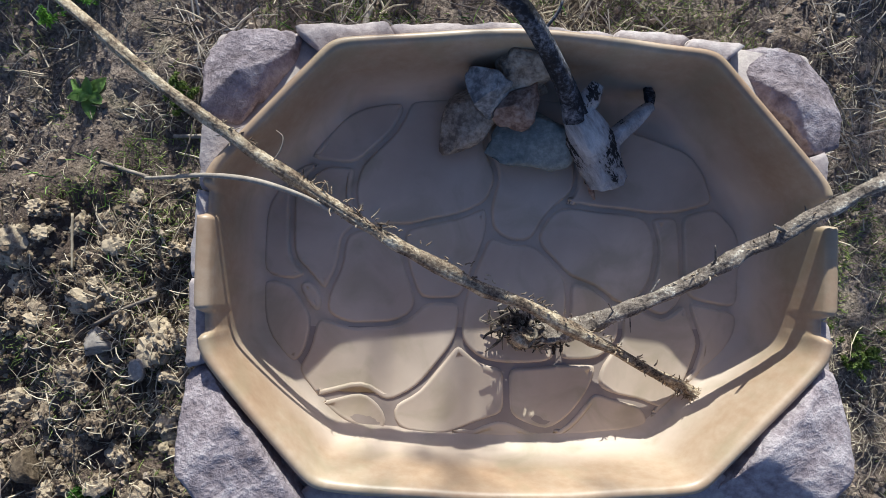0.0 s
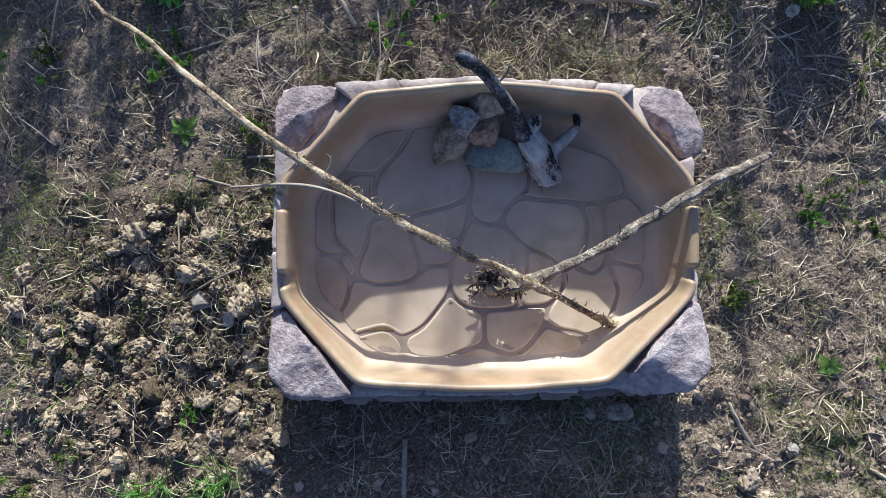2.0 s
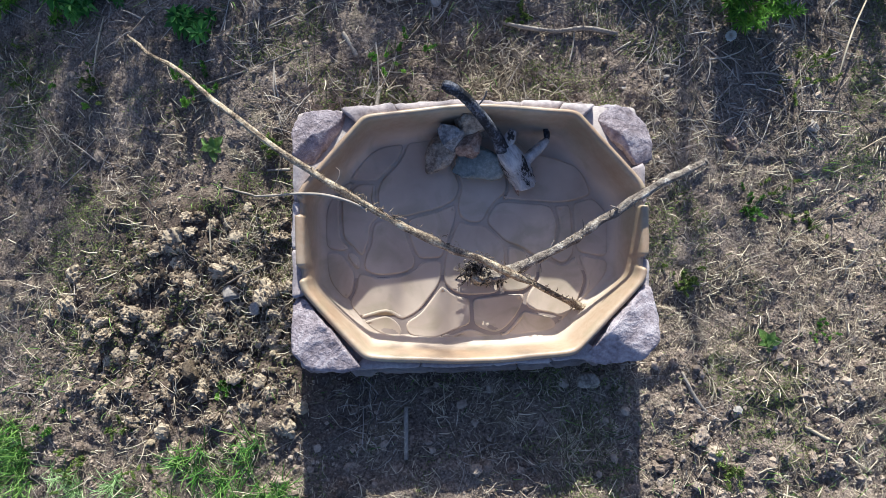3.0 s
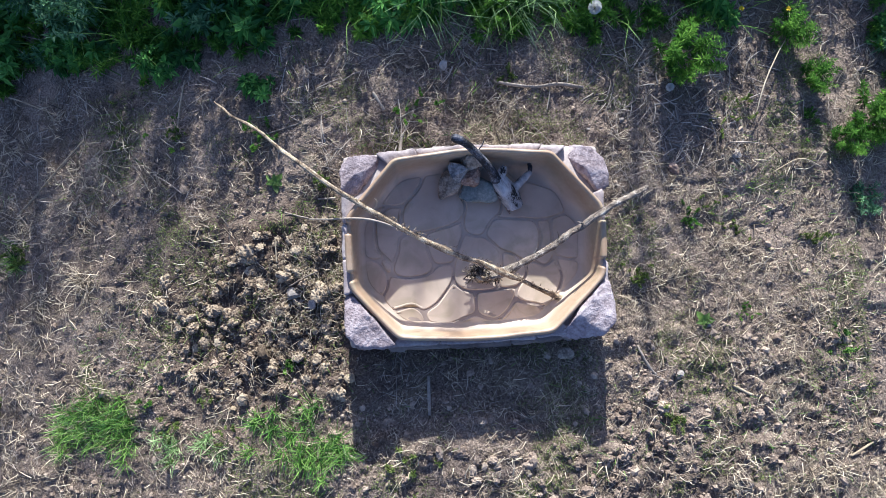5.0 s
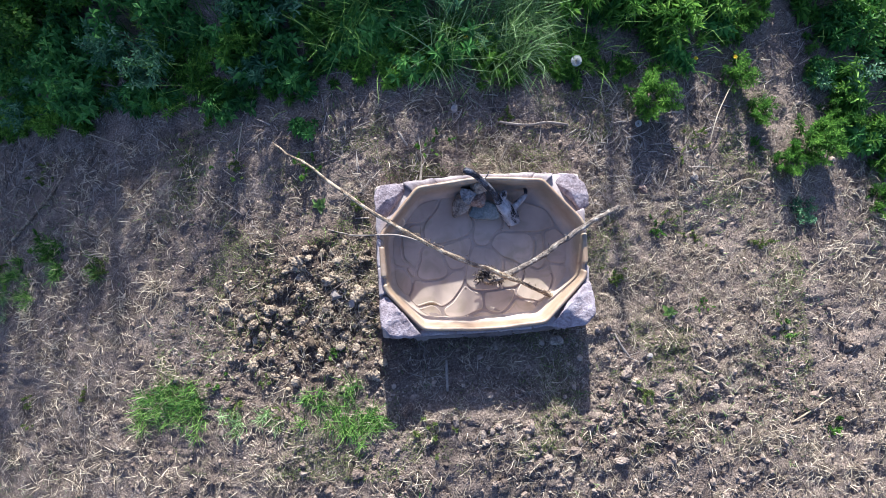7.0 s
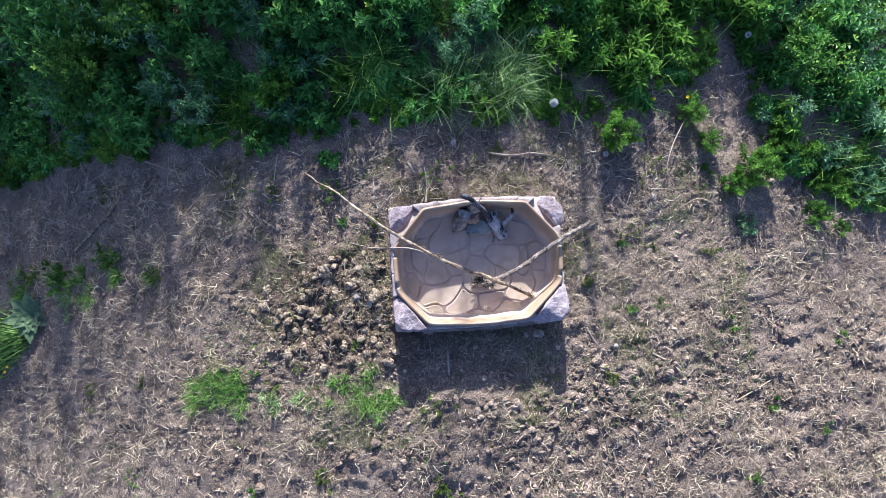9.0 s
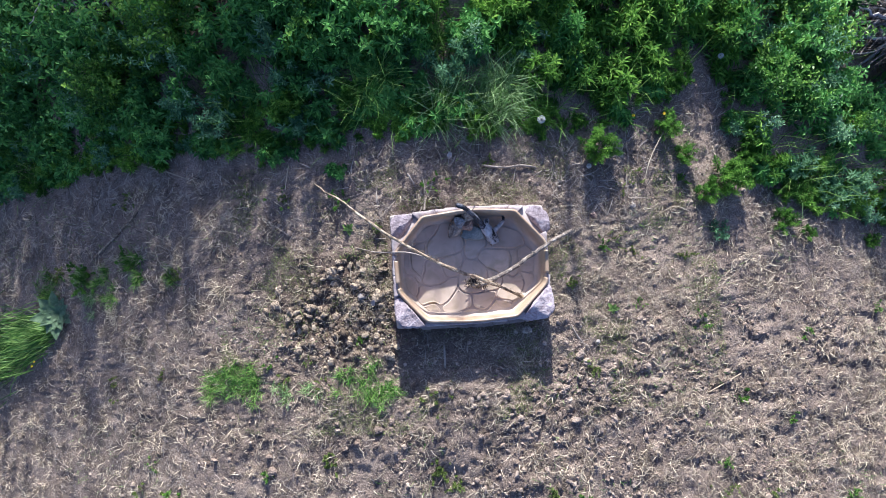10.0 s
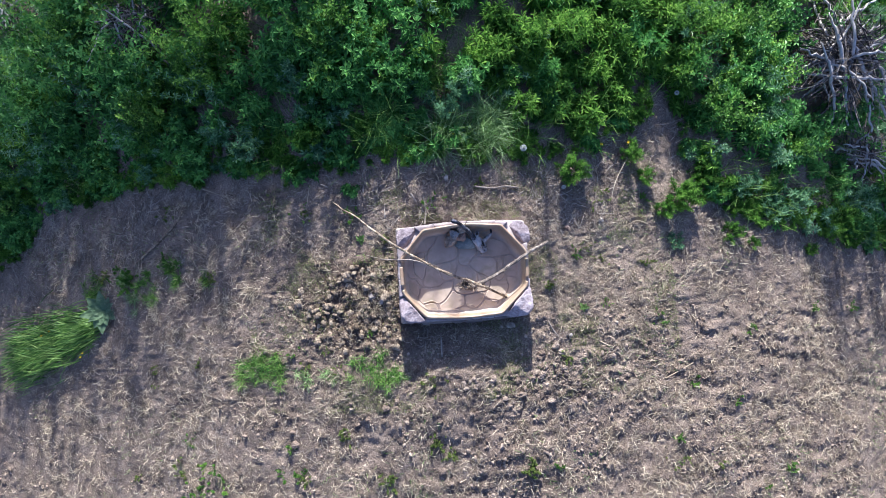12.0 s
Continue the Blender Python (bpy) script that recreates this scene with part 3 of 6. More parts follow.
def flagstones(tub):
    """Moulded flagstones on the tub's floor: cells between the joints, drawn in by half a joint, rounded and a little proud."""
    rng = random.Random(5)
    th = np.linspace(0, 2 * math.pi, 60, endpoint=False)
    r = radius(RIM, th, -0.056)
    floor = [(CX + a * math.cos(t), CY + a * math.sin(t)) for a, t in zip(r, th)]
    for names in CELLS:
        cell = [NODES[k] for k in names.split()]
        for (ax, ay), (bx, by) in zip(floor, floor[1:] + floor[:1]):
            if cell:
                cell = clip_cell(cell, ax, ay, by - ay, ax - bx)
        if len(cell) < 3:
            continue
        pts = []
        for (ax, ay), (bx, by) in zip(cell, cell[1:] + cell[:1]):
            m = max(1, int(math.hypot(bx - ax, by - ay) / 0.02))
            for i in range(m):
                f = i / m
                x, y = ax + (bx - ax) * f, ay + (by - ay) * f
                w = Vector((x * 13, y * 13, 3.1))
                pts.append(Vector((x + 0.006 * noise.noise(w), y + 0.006 * noise.noise(w + Vector((9, 4, 1))))))
        for _ in range(2):
            pts = [(a + 2 * b + c) / 4 for a, b, c in zip(pts[-1:] + pts[:-1], pts, pts[1:] + pts[:1])]
        area = sum(a.x * b.y - b.x * a.y for a, b in zip(pts, pts[1:] + pts[:1]))
        if area < 0:
            pts.reverse()
        inward = []
        for a, c in zip(pts[-1:] + pts[:-1], pts[1:] + pts[:1]):
            d = (c - a).normalized()
            inward.append(Vector((-d.y, d.x)))
        bm = bmesh.new()
        top = 0.0395 + rng.uniform(-0.0008, 0.0008)
        rings = []
        for shrink, z in ((0.004, 0.0285), (0.0065, 0.0315), (0.009, top - 0.0012), (0.0115, top + 0.0006), (0.0165, top + 0.0002), (0.022, top - 0.0006)):
            rings.append([bm.verts.new((p.x + n.x * shrink - CX, p.y + n.y * shrink - CY, z + (floor_dip(p.x, p.y) if z > 0.035 else 0))) for p, n in zip(pts, inward)])
        for a, b in zip(rings, rings[1:]):
            for i in range(len(a)):
                bm.faces.new((a[i], a[(i + 1) % len(a)], b[(i + 1) % len(a)], b[i]))
        bmesh.ops.triangulate(bm, faces=[bm.faces.new(rings[-1])])
        part("flagstone", bm, TAN, tub)


def puddle():
    """A film of darker brown in the low side of the tub; the higher stones stand out of it, along an uneven edge."""
    x, y = np.meshgrid(np.arange(-0.66, 0.66, 0.008), np.arange(-0.58, -0.23, 0.008))
    rows, columns = x.shape
    z = 0.0356 + 0.0016 * (vnoise(x * 11, y * 11, 91) - 0.5) + 0.0009 * (vnoise(x * 34, y * 34, 92) - 0.5) - 0.004 * smooth01((y + 0.4) / 0.04)
    inside = np.hypot(x - CX, y - CY) < radius(RIM, np.arctan2(y - CY, x - CX).ravel(), -0.047).reshape(x.shape)
    i, j = np.meshgrid(np.arange(rows - 1), np.arange(columns - 1), indexing="ij")
    f = np.stack([i * columns + j, i * columns + j + 1, (i + 1) * columns + j + 1, (i + 1) * columns + j], -1).reshape(-1, 4)
    f = f[inside.ravel()[f].all(axis=1)]
    used, f = np.unique(f, return_inverse=True)
    v = np.stack([x, y, z], -1).reshape(-1, 3)[used]
    tagged(arrays("floor_film", v, f.reshape(-1, 4), BROWN_FILM, None, "", True), "thin brown film in the low side of the tub", "puddle")


flagstones(BASIN)
puddle()


def corner_rock(tub, outline, top, seed):
    """A moulded boulder on a corner of the tub: rings round an outline, faceted and rough."""
    pts = []
    for (ax, ay), (bx, by) in zip(outline, outline[1:] + outline[:1]):
        m = max(2, int(math.hypot(bx - ax, by - ay) / 0.011))
        pts += [(ax + (bx - ax) * i / m, ay + (by - ay) * i / m) for i in range(m)]
    for _ in range(2):
        pts = [((a[0] + 2 * b[0] + c[0]) / 4, (a[1] + 2 * b[1] + c[1]) / 4) for a, b, c in zip(pts[-1:] + pts[:-1], pts, pts[1:] + pts[:1])]
    mx, my = sum(p[0] for p in pts) / len(pts), sum(p[1] for p in pts) / len(pts)
    rng = random.Random(seed)
    planes = [(Vector((rng.uniform(-0.5, 0.5), rng.uniform(-0.5, 0.5), 1)).normalized(), rng.uniform(-0.008, 0.006) + (0.03 if my < 0 else 0)) for _ in range(5)]
    inward = Vector((CX - mx, CY - my, 0)).normalized()
    if my > 0:
        planes.append((Vector((inward.x * 0.8, inward.y * 0.8, 0.6)), 0.026))
    bm = bmesh.new()
    rings = []
    prof = [(1.05, -0.03), (1.045, 0.07), (1.03, 0.1), (1.035, 0.13), (1.01, 0.18), (1.0, top - 0.035), (0.975, top - 0.012), (0.93, top)] + [(0.93 * (1 - i / 11), top + 0.004) for i in range(1, 11)]
    for f, z in prof:
        ring = []
        for x, y in pts:
            p = Vector((mx + (x - mx) * f, my + (y - my) * f, z))
            w = Vector((p.x * 14 + seed, p.y * 14, p.z * 14))
            bump = (0.013 * noise.noise(w) + 0.009 * noise.noise(w * 2.7) + 0.006 * noise.noise(w * 7)) * (0.4 if my < 0 and f < 1 else 1.0)
            out = Vector((x - mx, y - my, 0)).normalized()
            p += out * bump * (1 if f > 0.94 else 0.3)
            if z > top - 0.02:
                p.z += bump * (0.5 if f > 0.94 else 1)
            if z > 0.1:
                for nrm, d in planes:
                    over = (p - Vector((mx, my, top))).dot(nrm) - d
                    if over > 0:
                        p.z = max(0.1, p.z - over / nrm.z * 0.75)
            ring.append(bm.verts.new((p.x - CX, p.y - CY, p.z)))
        rings.append(ring)
    for a, b in zip(rings, rings[1:]):
        for i in range(len(a)):
            bm.faces.new((a[i], a[(i + 1) % len(a)], b[(i + 1) % len(a)], b[i]))
    bm.faces.new(rings[-1])
    bmesh.ops.recalc_face_normals(bm, faces=bm.faces)
    part("corner_rock", bm, ROCK_MAUVE, tub, "mauve-grey moulded rock corner")


for outline, top, seed in (
    ([(-0.722, 0.37), (-0.68, 0.437), (-0.59, 0.452), (-0.505, 0.448), (-0.508, 0.39), (-0.56, 0.325), (-0.64, 0.235), (-0.722, 0.245)], 0.272, 1),
    ([(0.515, 0.432), (0.57, 0.458), (0.70, 0.442), (0.765, 0.36), (0.768, 0.21), (0.70, 0.19), (0.6, 0.3), (0.53, 0.385)], 0.272, 2),
    ([(-0.728, -0.31), (-0.736, -0.42), (-0.732, -0.515), (-0.67, -0.592), (-0.52, -0.608), (-0.465, -0.588), (-0.566, -0.45), (-0.69, -0.3)], 0.304, 3),
    ([(0.73, -0.325), (0.738, -0.44), (0.735, -0.535), (0.66, -0.613), (0.5, -0.62), (0.43, -0.6), (0.553, -0.437), (0.69, -0.305)], 0.304, 4),
):
    corner_rock(TUB, outline, top, seed)


def slab_edge(skirt, a, b, count, seed):
    """Thin moulded slabs that cap the outer wall beside the lip, with a wavy outer edge and a hairline gap between them."""
    rng = random.Random(seed)
    a, b = Vector(a), Vector(b)
    n = Vector(((b - a).y, (a - b).x)).normalized()
    if n.dot(a - Vector((CX, CY))) < 0:
        n = -n
    along = (b - a).normalized()
    cuts = [0.0] + sorted((i + rng.uniform(-0.25, 0.25)) / count for i in range(1, count)) + [1.0]
    for c0, c1 in zip(cuts, cuts[1:]):
        level = rng.uniform(0.243, 0.256)
        reach = rng.uniform(-0.004, 0.006)
        m = max(6, int((b - a).length * (c1 - c0) / 0.012))
        bm = bmesh.new()
        rows = []
        for i in range(m + 1):
            f = i / m
            p = a.lerp(b, c0 + (c1 - c0) * f) + along * 0.0015 * (1 - 2 * f)
            theta = math.atan2(p.y - CY, p.x - CX)
            inner = float(radius(RIM, np.array([theta]), 0.006)[0])
            w = Vector((p.x * 16, p.y * 16, seed))
            out = reach + 0.007 * noise.noise(w) + 0.004 * noise.noise(w * 3) - 0.006 * (1 if i in (0, m) else 0)
            top = level + 0.003 * noise.noise(w * 1.7)
            q = p + n * out
            low, mid = p - n * 0.012, p + n * (out - 0.004)
            near = Vector((CX + inner * math.cos(theta), CY + inner * math.sin(theta)))
            rows.append([bm.verts.new((e.x - CX, e.y - CY, z)) for e, z in ((near, top - 0.006), (near.lerp(mid, 0.5), top), (mid, top + 0.001), (q, top - 0.005), (q + n * 0.002, top - 0.018), (low, top - 0.032))])
        for r0, r1 in zip(rows, rows[1:]):
            for k in range(len(r0) - 1):
                bm.faces.new((r0[k], r0[k + 1], r1[k + 1], r1[k]))
        bm.faces.new(rows[0]), bm.faces.new(rows[-1][::-1])
        bmesh.ops.recalc_face_normals(bm, faces=bm.faces)
        part("slab_edge", bm, SLAB, skirt, "pale mauve stone-like slab along the lip")


for a, b, count, seed in (((-0.52, 0.455), (0.0, 0.484), 2, 1), ((0.0, 0.484), (0.53, 0.455), 3, 2), ((0.724, 0.2), (0.722, -0.39), 3, 3), ((0.52, -0.603), (-0.5, -0.6), 4, 4), ((-0.722, -0.31), (-0.72, 0.24), 3, 5)):
    slab_edge(SKIRT, a, b, count, seed)


def facing_stones(tub):
    """Moulded stacked stones round the outside of the tub, three courses high, uneven and proud of one another."""
    rng = random.Random(9)
    sides = [((-0.5, 0.458), (0.51, 0.458), 90), ((0.722, 0.2), (0.716, -0.36), 0), ((0.52, -0.612), (-0.52, -0.612), -90), ((-0.714, -0.34), (-0.712, 0.22), 180)]
    for (ax, ay), (bx, by), out in sides:
        length = math.hypot(bx - ax, by - ay)
        ox, oy = math.cos(radians(out)), math.sin(radians(out))
        tx, ty = (bx - ax) / length, (by - ay) / length
        for course, (z0, z1) in enumerate(((-0.03, 0.085), (0.088, 0.158), (0.161, 0.228))):
            s = -0.02 * course
            while s < length:
                w = rng.uniform(0.11, 0.24)
                w = min(w, length - s) if length - s - w < 0.07 else w
                a, b = max(s, 0) + 0.004, s + w - 0.004
                s += w
                if b - a < 0.03:
                    continue
                bm = bmesh.new()
                nx, nz = max(3, int((b - a) / 0.02)), 5
                grid = []
                proud = rng.uniform(0.006, 0.02) + (0.012 if course == 0 else 0)
                for iz in range(nz + 1):
                    row = []
                    for ix in range(nx + 1):
                        u, w2 = ix / nx, iz / nz
                        edge = min(u * (b - a), (1 - u) * (b - a), w2 * (z1 - z0), (1 - w2) * (z1 - z0))
                        d = proud * min(1.0, edge / 0.016) ** 0.5 - 0.01 * (edge < 0.001)
                        q = a + (b - a) * u
                        z = z0 + (z1 - z0) * w2
                        bow = 0.016 * (1 - (2 * q / length - 1) ** 2) * (abs(out) == 90)
                        d += bow + 0.006 * noise.noise(Vector((q * 30, z * 30, out)))
                        row.append(bm.verts.new((ax + tx * q + ox * d - CX, ay + ty * q + oy * d - CY, z)))
                    grid.append(row)
                # the upper edge runs back to the ledge of the tub
                grid.append([bm.verts.new((v.co.x - ox * 0.03, v.co.y - oy * 0.03, v.co.z + 0.002)) for v in grid[-1]])
                for r0, r1 in zip(grid, grid[1:]):
                    for i in range(len(r0) - 1):
                        bm.faces.new((r0[i], r0[i + 1], r1[i + 1], r1[i]))
                bmesh.ops.solidify(bm, geom=bm.faces[:], thickness=-0.012)
                bmesh.ops.recalc_face_normals(bm, faces=bm.faces)
                part("facing_stone", bm, FACING, tub)


facing_stones(SKIRT)

# ---- the long branch that leans across the tub ----
BRANCH = tagged(empty("branch", 0, 0, 0), "long straight dead branch with peeling brown bark, leaning across the tub", "branch")
tube("stem", [(-1.4, 0.80, 0.17, 0.005), (-1.301, 0.717, 0.2, 0.007), (-1.054, 0.52, 0.28, 0.0095), (-0.697, 0.229, 0.305, 0.0115), (-0.414, 0.041, 0.245, 0.0135), (-0.143, -0.106, 0.196, 0.0135), (0.132, -0.219, 0.142, 0.0135), (0.508, -0.414, 0.056, 0.0125)], BARK, BRANCH, fat=1.06, n=320, sides=16, rough=0.14, bend=0.004, seed=2)
tube("side_twig", [(-0.423, 0.035, 0.245, 0.006), (-0.5, 0.068, 0.285, 0.006), (-0.59, 0.092, 0.302, 0.006), (-0.69, 0.102, 0.29, 0.0055), (-0.80, 0.112, 0.2, 0.005), (-0.93, 0.137, 0.035, 0.005)], STICK, BRANCH, "bare smooth side twig", n=50, sides=8, rough=0.06, seed=3)
tube("side_twig", [(-1.39, 0.80, 0.172, 0.0035), (-1.36, 0.83, 0.18, 0.003), (-1.33, 0.88, 0.17, 0.0015)], STICK, BRANCH, n=14, sides=6, seed=4)


def bark_frays(parent, line, count, seed, length=0.035, name="bark_fray"):
    """Short fibres of loose bark along a limb."""
    rng = random.Random(seed)
    q = spline(line, 80)
    tubes = []
    for _ in range(count):
        i = rng.randrange(2, 78)
        p = q[i]
        a = rng.uniform(0, 2 * math.pi)
        d = Vector((math.cos(a), math.sin(a), rng.uniform(0.0, 0.8))).normalized()
        c = Vector((-d.y, d.x, 0.2)) * rng.uniform(-0.5, 0.5)
        b = Vector(p[:3]) + d * p[3] * 0.8
        k = length * rng.uniform(0.3, 1)
        tubes.append(tube_arrays([(*b, 0.0022), (*(b + d * k * 0.5 + c * k * 0.2), 0.0016), (*(b + d * k * 0.8 + c * k), 0.0008)], n=5, sides=4, seed=rng.randrange(999)))
    v, f = join_tubes(tubes)
    return tagged(arrays(name, v, f, BARK, parent), kind="stuff")


bark_frays(BRANCH, [(-0.5, 0.105, 0.262, 0.012), (-0.40, 0.045, 0.245, 0.016), (-0.3, -0.01, 0.226, 0.013)], 60, 1)
bark_frays(BRANCH, [(-0.697, 0.229, 0.305, 0.0115), (-0.41, 0.05, 0.245, 0.0135), (0.136, -0.208, 0.15, 0.0135), (0.508, -0.414, 0.07, 0.0125)], 150, 2, 0.022)
bark_frays(BRANCH, [(0.40, -0.352, 0.082, 0.013), (0.47, -0.392, 0.066, 0.013), (0.5, -0.41, 0.058, 0.012)], 40, 3, 0.03)
tube("cut_end", [(0.505, -0.413, 0.0565, 0.011), (0.517, -0.42, 0.054, 0.0105)], CUT, BRANCH, "pale broken end of the branch", n=5, sides=12, rough=0.12, seed=8)
tube("twig_curl", [(-0.55, 0.135, 0.285, 0.002), (-0.53, 0.16, 0.3, 0.0018), (-0.525, 0.185, 0.305, 0.0015), (-0.54, 0.2, 0.3, 0.001)], STICK, BRANCH, n=12, sides=5, seed=5)

# ---- the second branch, with its root ball on the floor ----
ROOTED = tagged(empty("uprooted_branch", 0, 0, 0), "grey uprooted sapling with a muddy root ball, resting on the rim", "branch")
tube("stem", [(0.935, 0.185, 0.345, 0.007), (0.912, 0.171, 0.34, 0.0115), (0.761, 0.105, 0.345, 0.0125), (0.67, 0.045, 0.31, 0.013), (0.537, -0.032, 0.25, 0.0135), (0.441, -0.098, 0.2, 0.016), (0.285, -0.182, 0.135, 0.016), (0.17, -0.232, 0.095, 0.022), (0.07, -0.258, 0.075, 0.022), (0.02, -0.262, 0.07, 0.02)], BARK_GREY, ROOTED, fat=1.15, n=300, sides=16, rough=0.15, bend=0.004, seed=12)
for x, y, z, dx, dy, dz, r, s in ((0.47, -0.075, 0.215, -0.012, 0.05, 0.02, 0.004, 1), (0.60, 0.005, 0.28, -0.05, 0.012, 0.03, 0.005, 2), (0.33, -0.15, 0.16, 0.02, 0.045, 0.02, 0.003, 3), (0.80, 0.12, 0.345, 0.03, -0.04, -0.01, 0.004, 4), (0.925, 0.178, 0.345, 0.035, 0.06, 0.01, 0.0025, 5), (0.26, -0.195, 0.13, -0.03, 0.03, 0.03, 0.003, 6), (0.3, -0.2, 0.12, 0.005, -0.04, -0.01, 0.0025, 7)):
    tube("twig_stub", [(x, y, z, r), (x + dx * 0.6, y + dy * 0.6, z + dz * 0.6, r * 0.8), (x + dx, y + dy, z + dz, r * 0.4)], BARK_GREY, ROOTED, n=8, sides=6, rough=0.15, seed=s)


bark_frays(ROOTED, [(0.761, 0.105, 0.345, 0.0125), (0.537, -0.032, 0.25, 0.0135), (0.285, -0.182, 0.135, 0.0155), (0.17, -0.232, 0.095, 0.022)], 110, 5, 0.02)


def root_ball():
    rng = random.Random(4)
    tubes = []
    for k in range(210):
        a = rng.uniform(0, 2 * math.pi)
        s = rng.uniform(0, 1)
        b = Vector((0.14 - 0.17 * s, -0.255 + 0.035 * s, 0.08)) + Vector((rng.gauss(0, 0.016), rng.gauss(0, 0.018), rng.gauss(0, 0.013)))
        d = Vector((math.cos(a), math.sin(a), rng.uniform(-0.5, 0.5)))
        e = Vector((rng.gauss(0, 1), rng.gauss(0, 1), rng.gauss(0, 0.6))) * 0.7
        k2 = rng.uniform(0.018, 0.05)
        p1, p2 = b + d * k2 * 0.5, b + d * k2 * 0.8 + e * k2 * 0.5
        for p in (p1, p2):
            p.z = max(p.z, 0.046)
        r = rng.uniform(0.0018, 0.0055)
        tubes.append(tube_arrays([(*b, r), (*p1, r * 0.7), (*p2, r * 0.3)], n=6, sides=5, seed=k))
    v, f = join_tubes(tubes)
    tagged(arrays("root_tangle", v, f, ROOT, ROOTED, "tangle of dark earthy roots"), kind="stuff")
    bm = rock_bm(44, (0.04, 0.027, 0.024), 4, 3, 0.25)
    ob = part("root_crown", bm, ROOT, ROOTED)
    ob.location = (0.06, -0.255, 0.075)


root_ball()
tube("root_knob", [(0.05, -0.25, 0.085, 0.016), (0.03, -0.258, 0.105, 0.016), (0.018, -0.264, 0.12, 0.022), (0.012, -0.27, 0.124, 0.010)], BARK, ROOTED, "pale torn root stump", n=24, sides=14, rough=0.2, seed=6)

# ---- stones piled against the tub's wall ----
stone("stone", 0.052, 0.272, 0.078, (0.112, 0.085, 0.052), STONE_TEAL, "flat teal-grey slab of stone at the foot of the pile", 21, (4, 2, -8), group="stones in the tub")
stone("stone", -0.098, 0.312, 0.085, (0.062, 0.105, 0.072), STONE_BROWN, "angular grey-brown wedge of stone in the pile", 22, (10, -20, -24), group="stones in the tub")
stone("stone", -0.07, 0.348, 0.172, (0.06, 0.083, 0.07), STONE_BLUE, "rounded blue-grey stone on the pile", 23, (10, 10, 15), group="stones in the tub")
stone("stone", 0.008, 0.392, 0.175, (0.092, 0.058, 0.06), STONE_BROWN, "long grey-brown stone on the pile by the wall", 24, (-5, 5, -6), group="stones in the tub")
stone("stone", 0.012, 0.318, 0.155, (0.058, 0.054, 0.05), STONE_RED, "small reddish-brown stone on the pile", 27, (0, 12, 20), group="stones in the tub")
stone("stone", 0.0, 0.36, 0.085, (0.09, 0.05, 0.05), STONE_BROWN, "dark brown stone under the pile", 26, (0, 0, 0), group="stones in the tub")

# ---- driftwood ----
DRIFT = tagged(empty("driftwood", 0, 0, 0), "half-charred driftwood snag with a weathered grey stump", "driftwood")
tube("charred_limb", [(-0.118, 0.478, 0.43, 0.012), (-0.098, 0.474, 0.425, 0.022), (-0.05, 0.455, 0.405, 0.02), (0.01, 0.415, 0.355, 0.02), (0.07, 0.37, 0.28, 0.021), (0.12, 0.325, 0.21, 0.024), (0.15, 0.29, 0.17, 0.03)], CHAR, DRIFT, "black charred limb", n=70, sides=14, rough=0.06, seed=31)
tube("stump", [(0.14, 0.32, 0.165, 0.028), (0.175, 0.275, 0.15, 0.043), (0.215, 0.22, 0.115, 0.056), (0.247, 0.172, 0.09, 0.054), (0.258, 0.146, 0.078, 0.042), (0.262, 0.134, 0.072, 0.02)], WEATHERED, DRIFT, "weathered grey stump with peeling charred patches", n=60, sides=26, rough=0.1, seed=32)
tube("stub", [(0.15, 0.30, 0.17, 0.028), (0.172, 0.33, 0.19, 0.023), (0.19, 0.362, 0.205, 0.013)], WEATHERED, DRIFT, n=20, sides=12, rough=0.12, seed=33)
tube("stub", [(0.215, 0.215, 0.115, 0.03), (0.275, 0.265, 0.125, 0.024), (0.32, 0.305, 0.13, 0.019), (0.352, 0.335, 0.128, 0.016)], WEATHERED, DRIFT, n=30, sides=12, rough=0.1, seed=34)
tube("stub", [(0.352, 0.33, 0.128, 0.008), (0.352, 0.36, 0.125, 0.011), (0.346, 0.385, 0.12, 0.008)], CHAR, DRIFT, n=14, sides=9, rough=0.15, seed=35)
tube("twig", [(0.02, 0.415, 0.345, 0.004), (0.05, 0.45, 0.36, 0.0035), (0.06, 0.475, 0.37, 0.003)], CHAR, DRIFT, n=12, sides=6, seed=36)
tube("splinter", [(0.145, 0.245, 0.12, 0.004), (0.13, 0.215, 0.09, 0.006), (0.135, 0.19, 0.07, 0.002)], WEATHERED, DRIFT, n=12, sides=5, seed=37)
tube("splinter", [(0.215, 0.15, 0.062, 0.006), (0.222, 0.125, 0.06, 0.007), (0.232, 0.105, 0.055, 0.003)], STONE_RED, DRIFT, n=10, sides=6, seed=38)


# ---- loose stuff on the soil ----
def scatter(n, seed, box, weight):
    """n random places in a box (x0, x1, y0, y1), kept by weight(x, y) from 0 to 1 and clear of the tub."""
    rng = np.random.default_rng(seed)
    got = []
    total = 0
    while total < n:
        x, y = rng.uniform(box[0], box[1], n * 2), rng.uniform(box[2], box[3], n * 2)
        keep = (rng.random(n * 2) < weight(x, y)) & ~((np.abs(x) < 0.77) & (y > -0.645) & (y < 0.51))
        got.append(np.stack([x[keep], y[keep]], -1))
        total += keep.sum()
    return np.vstack(got)[:n], rng


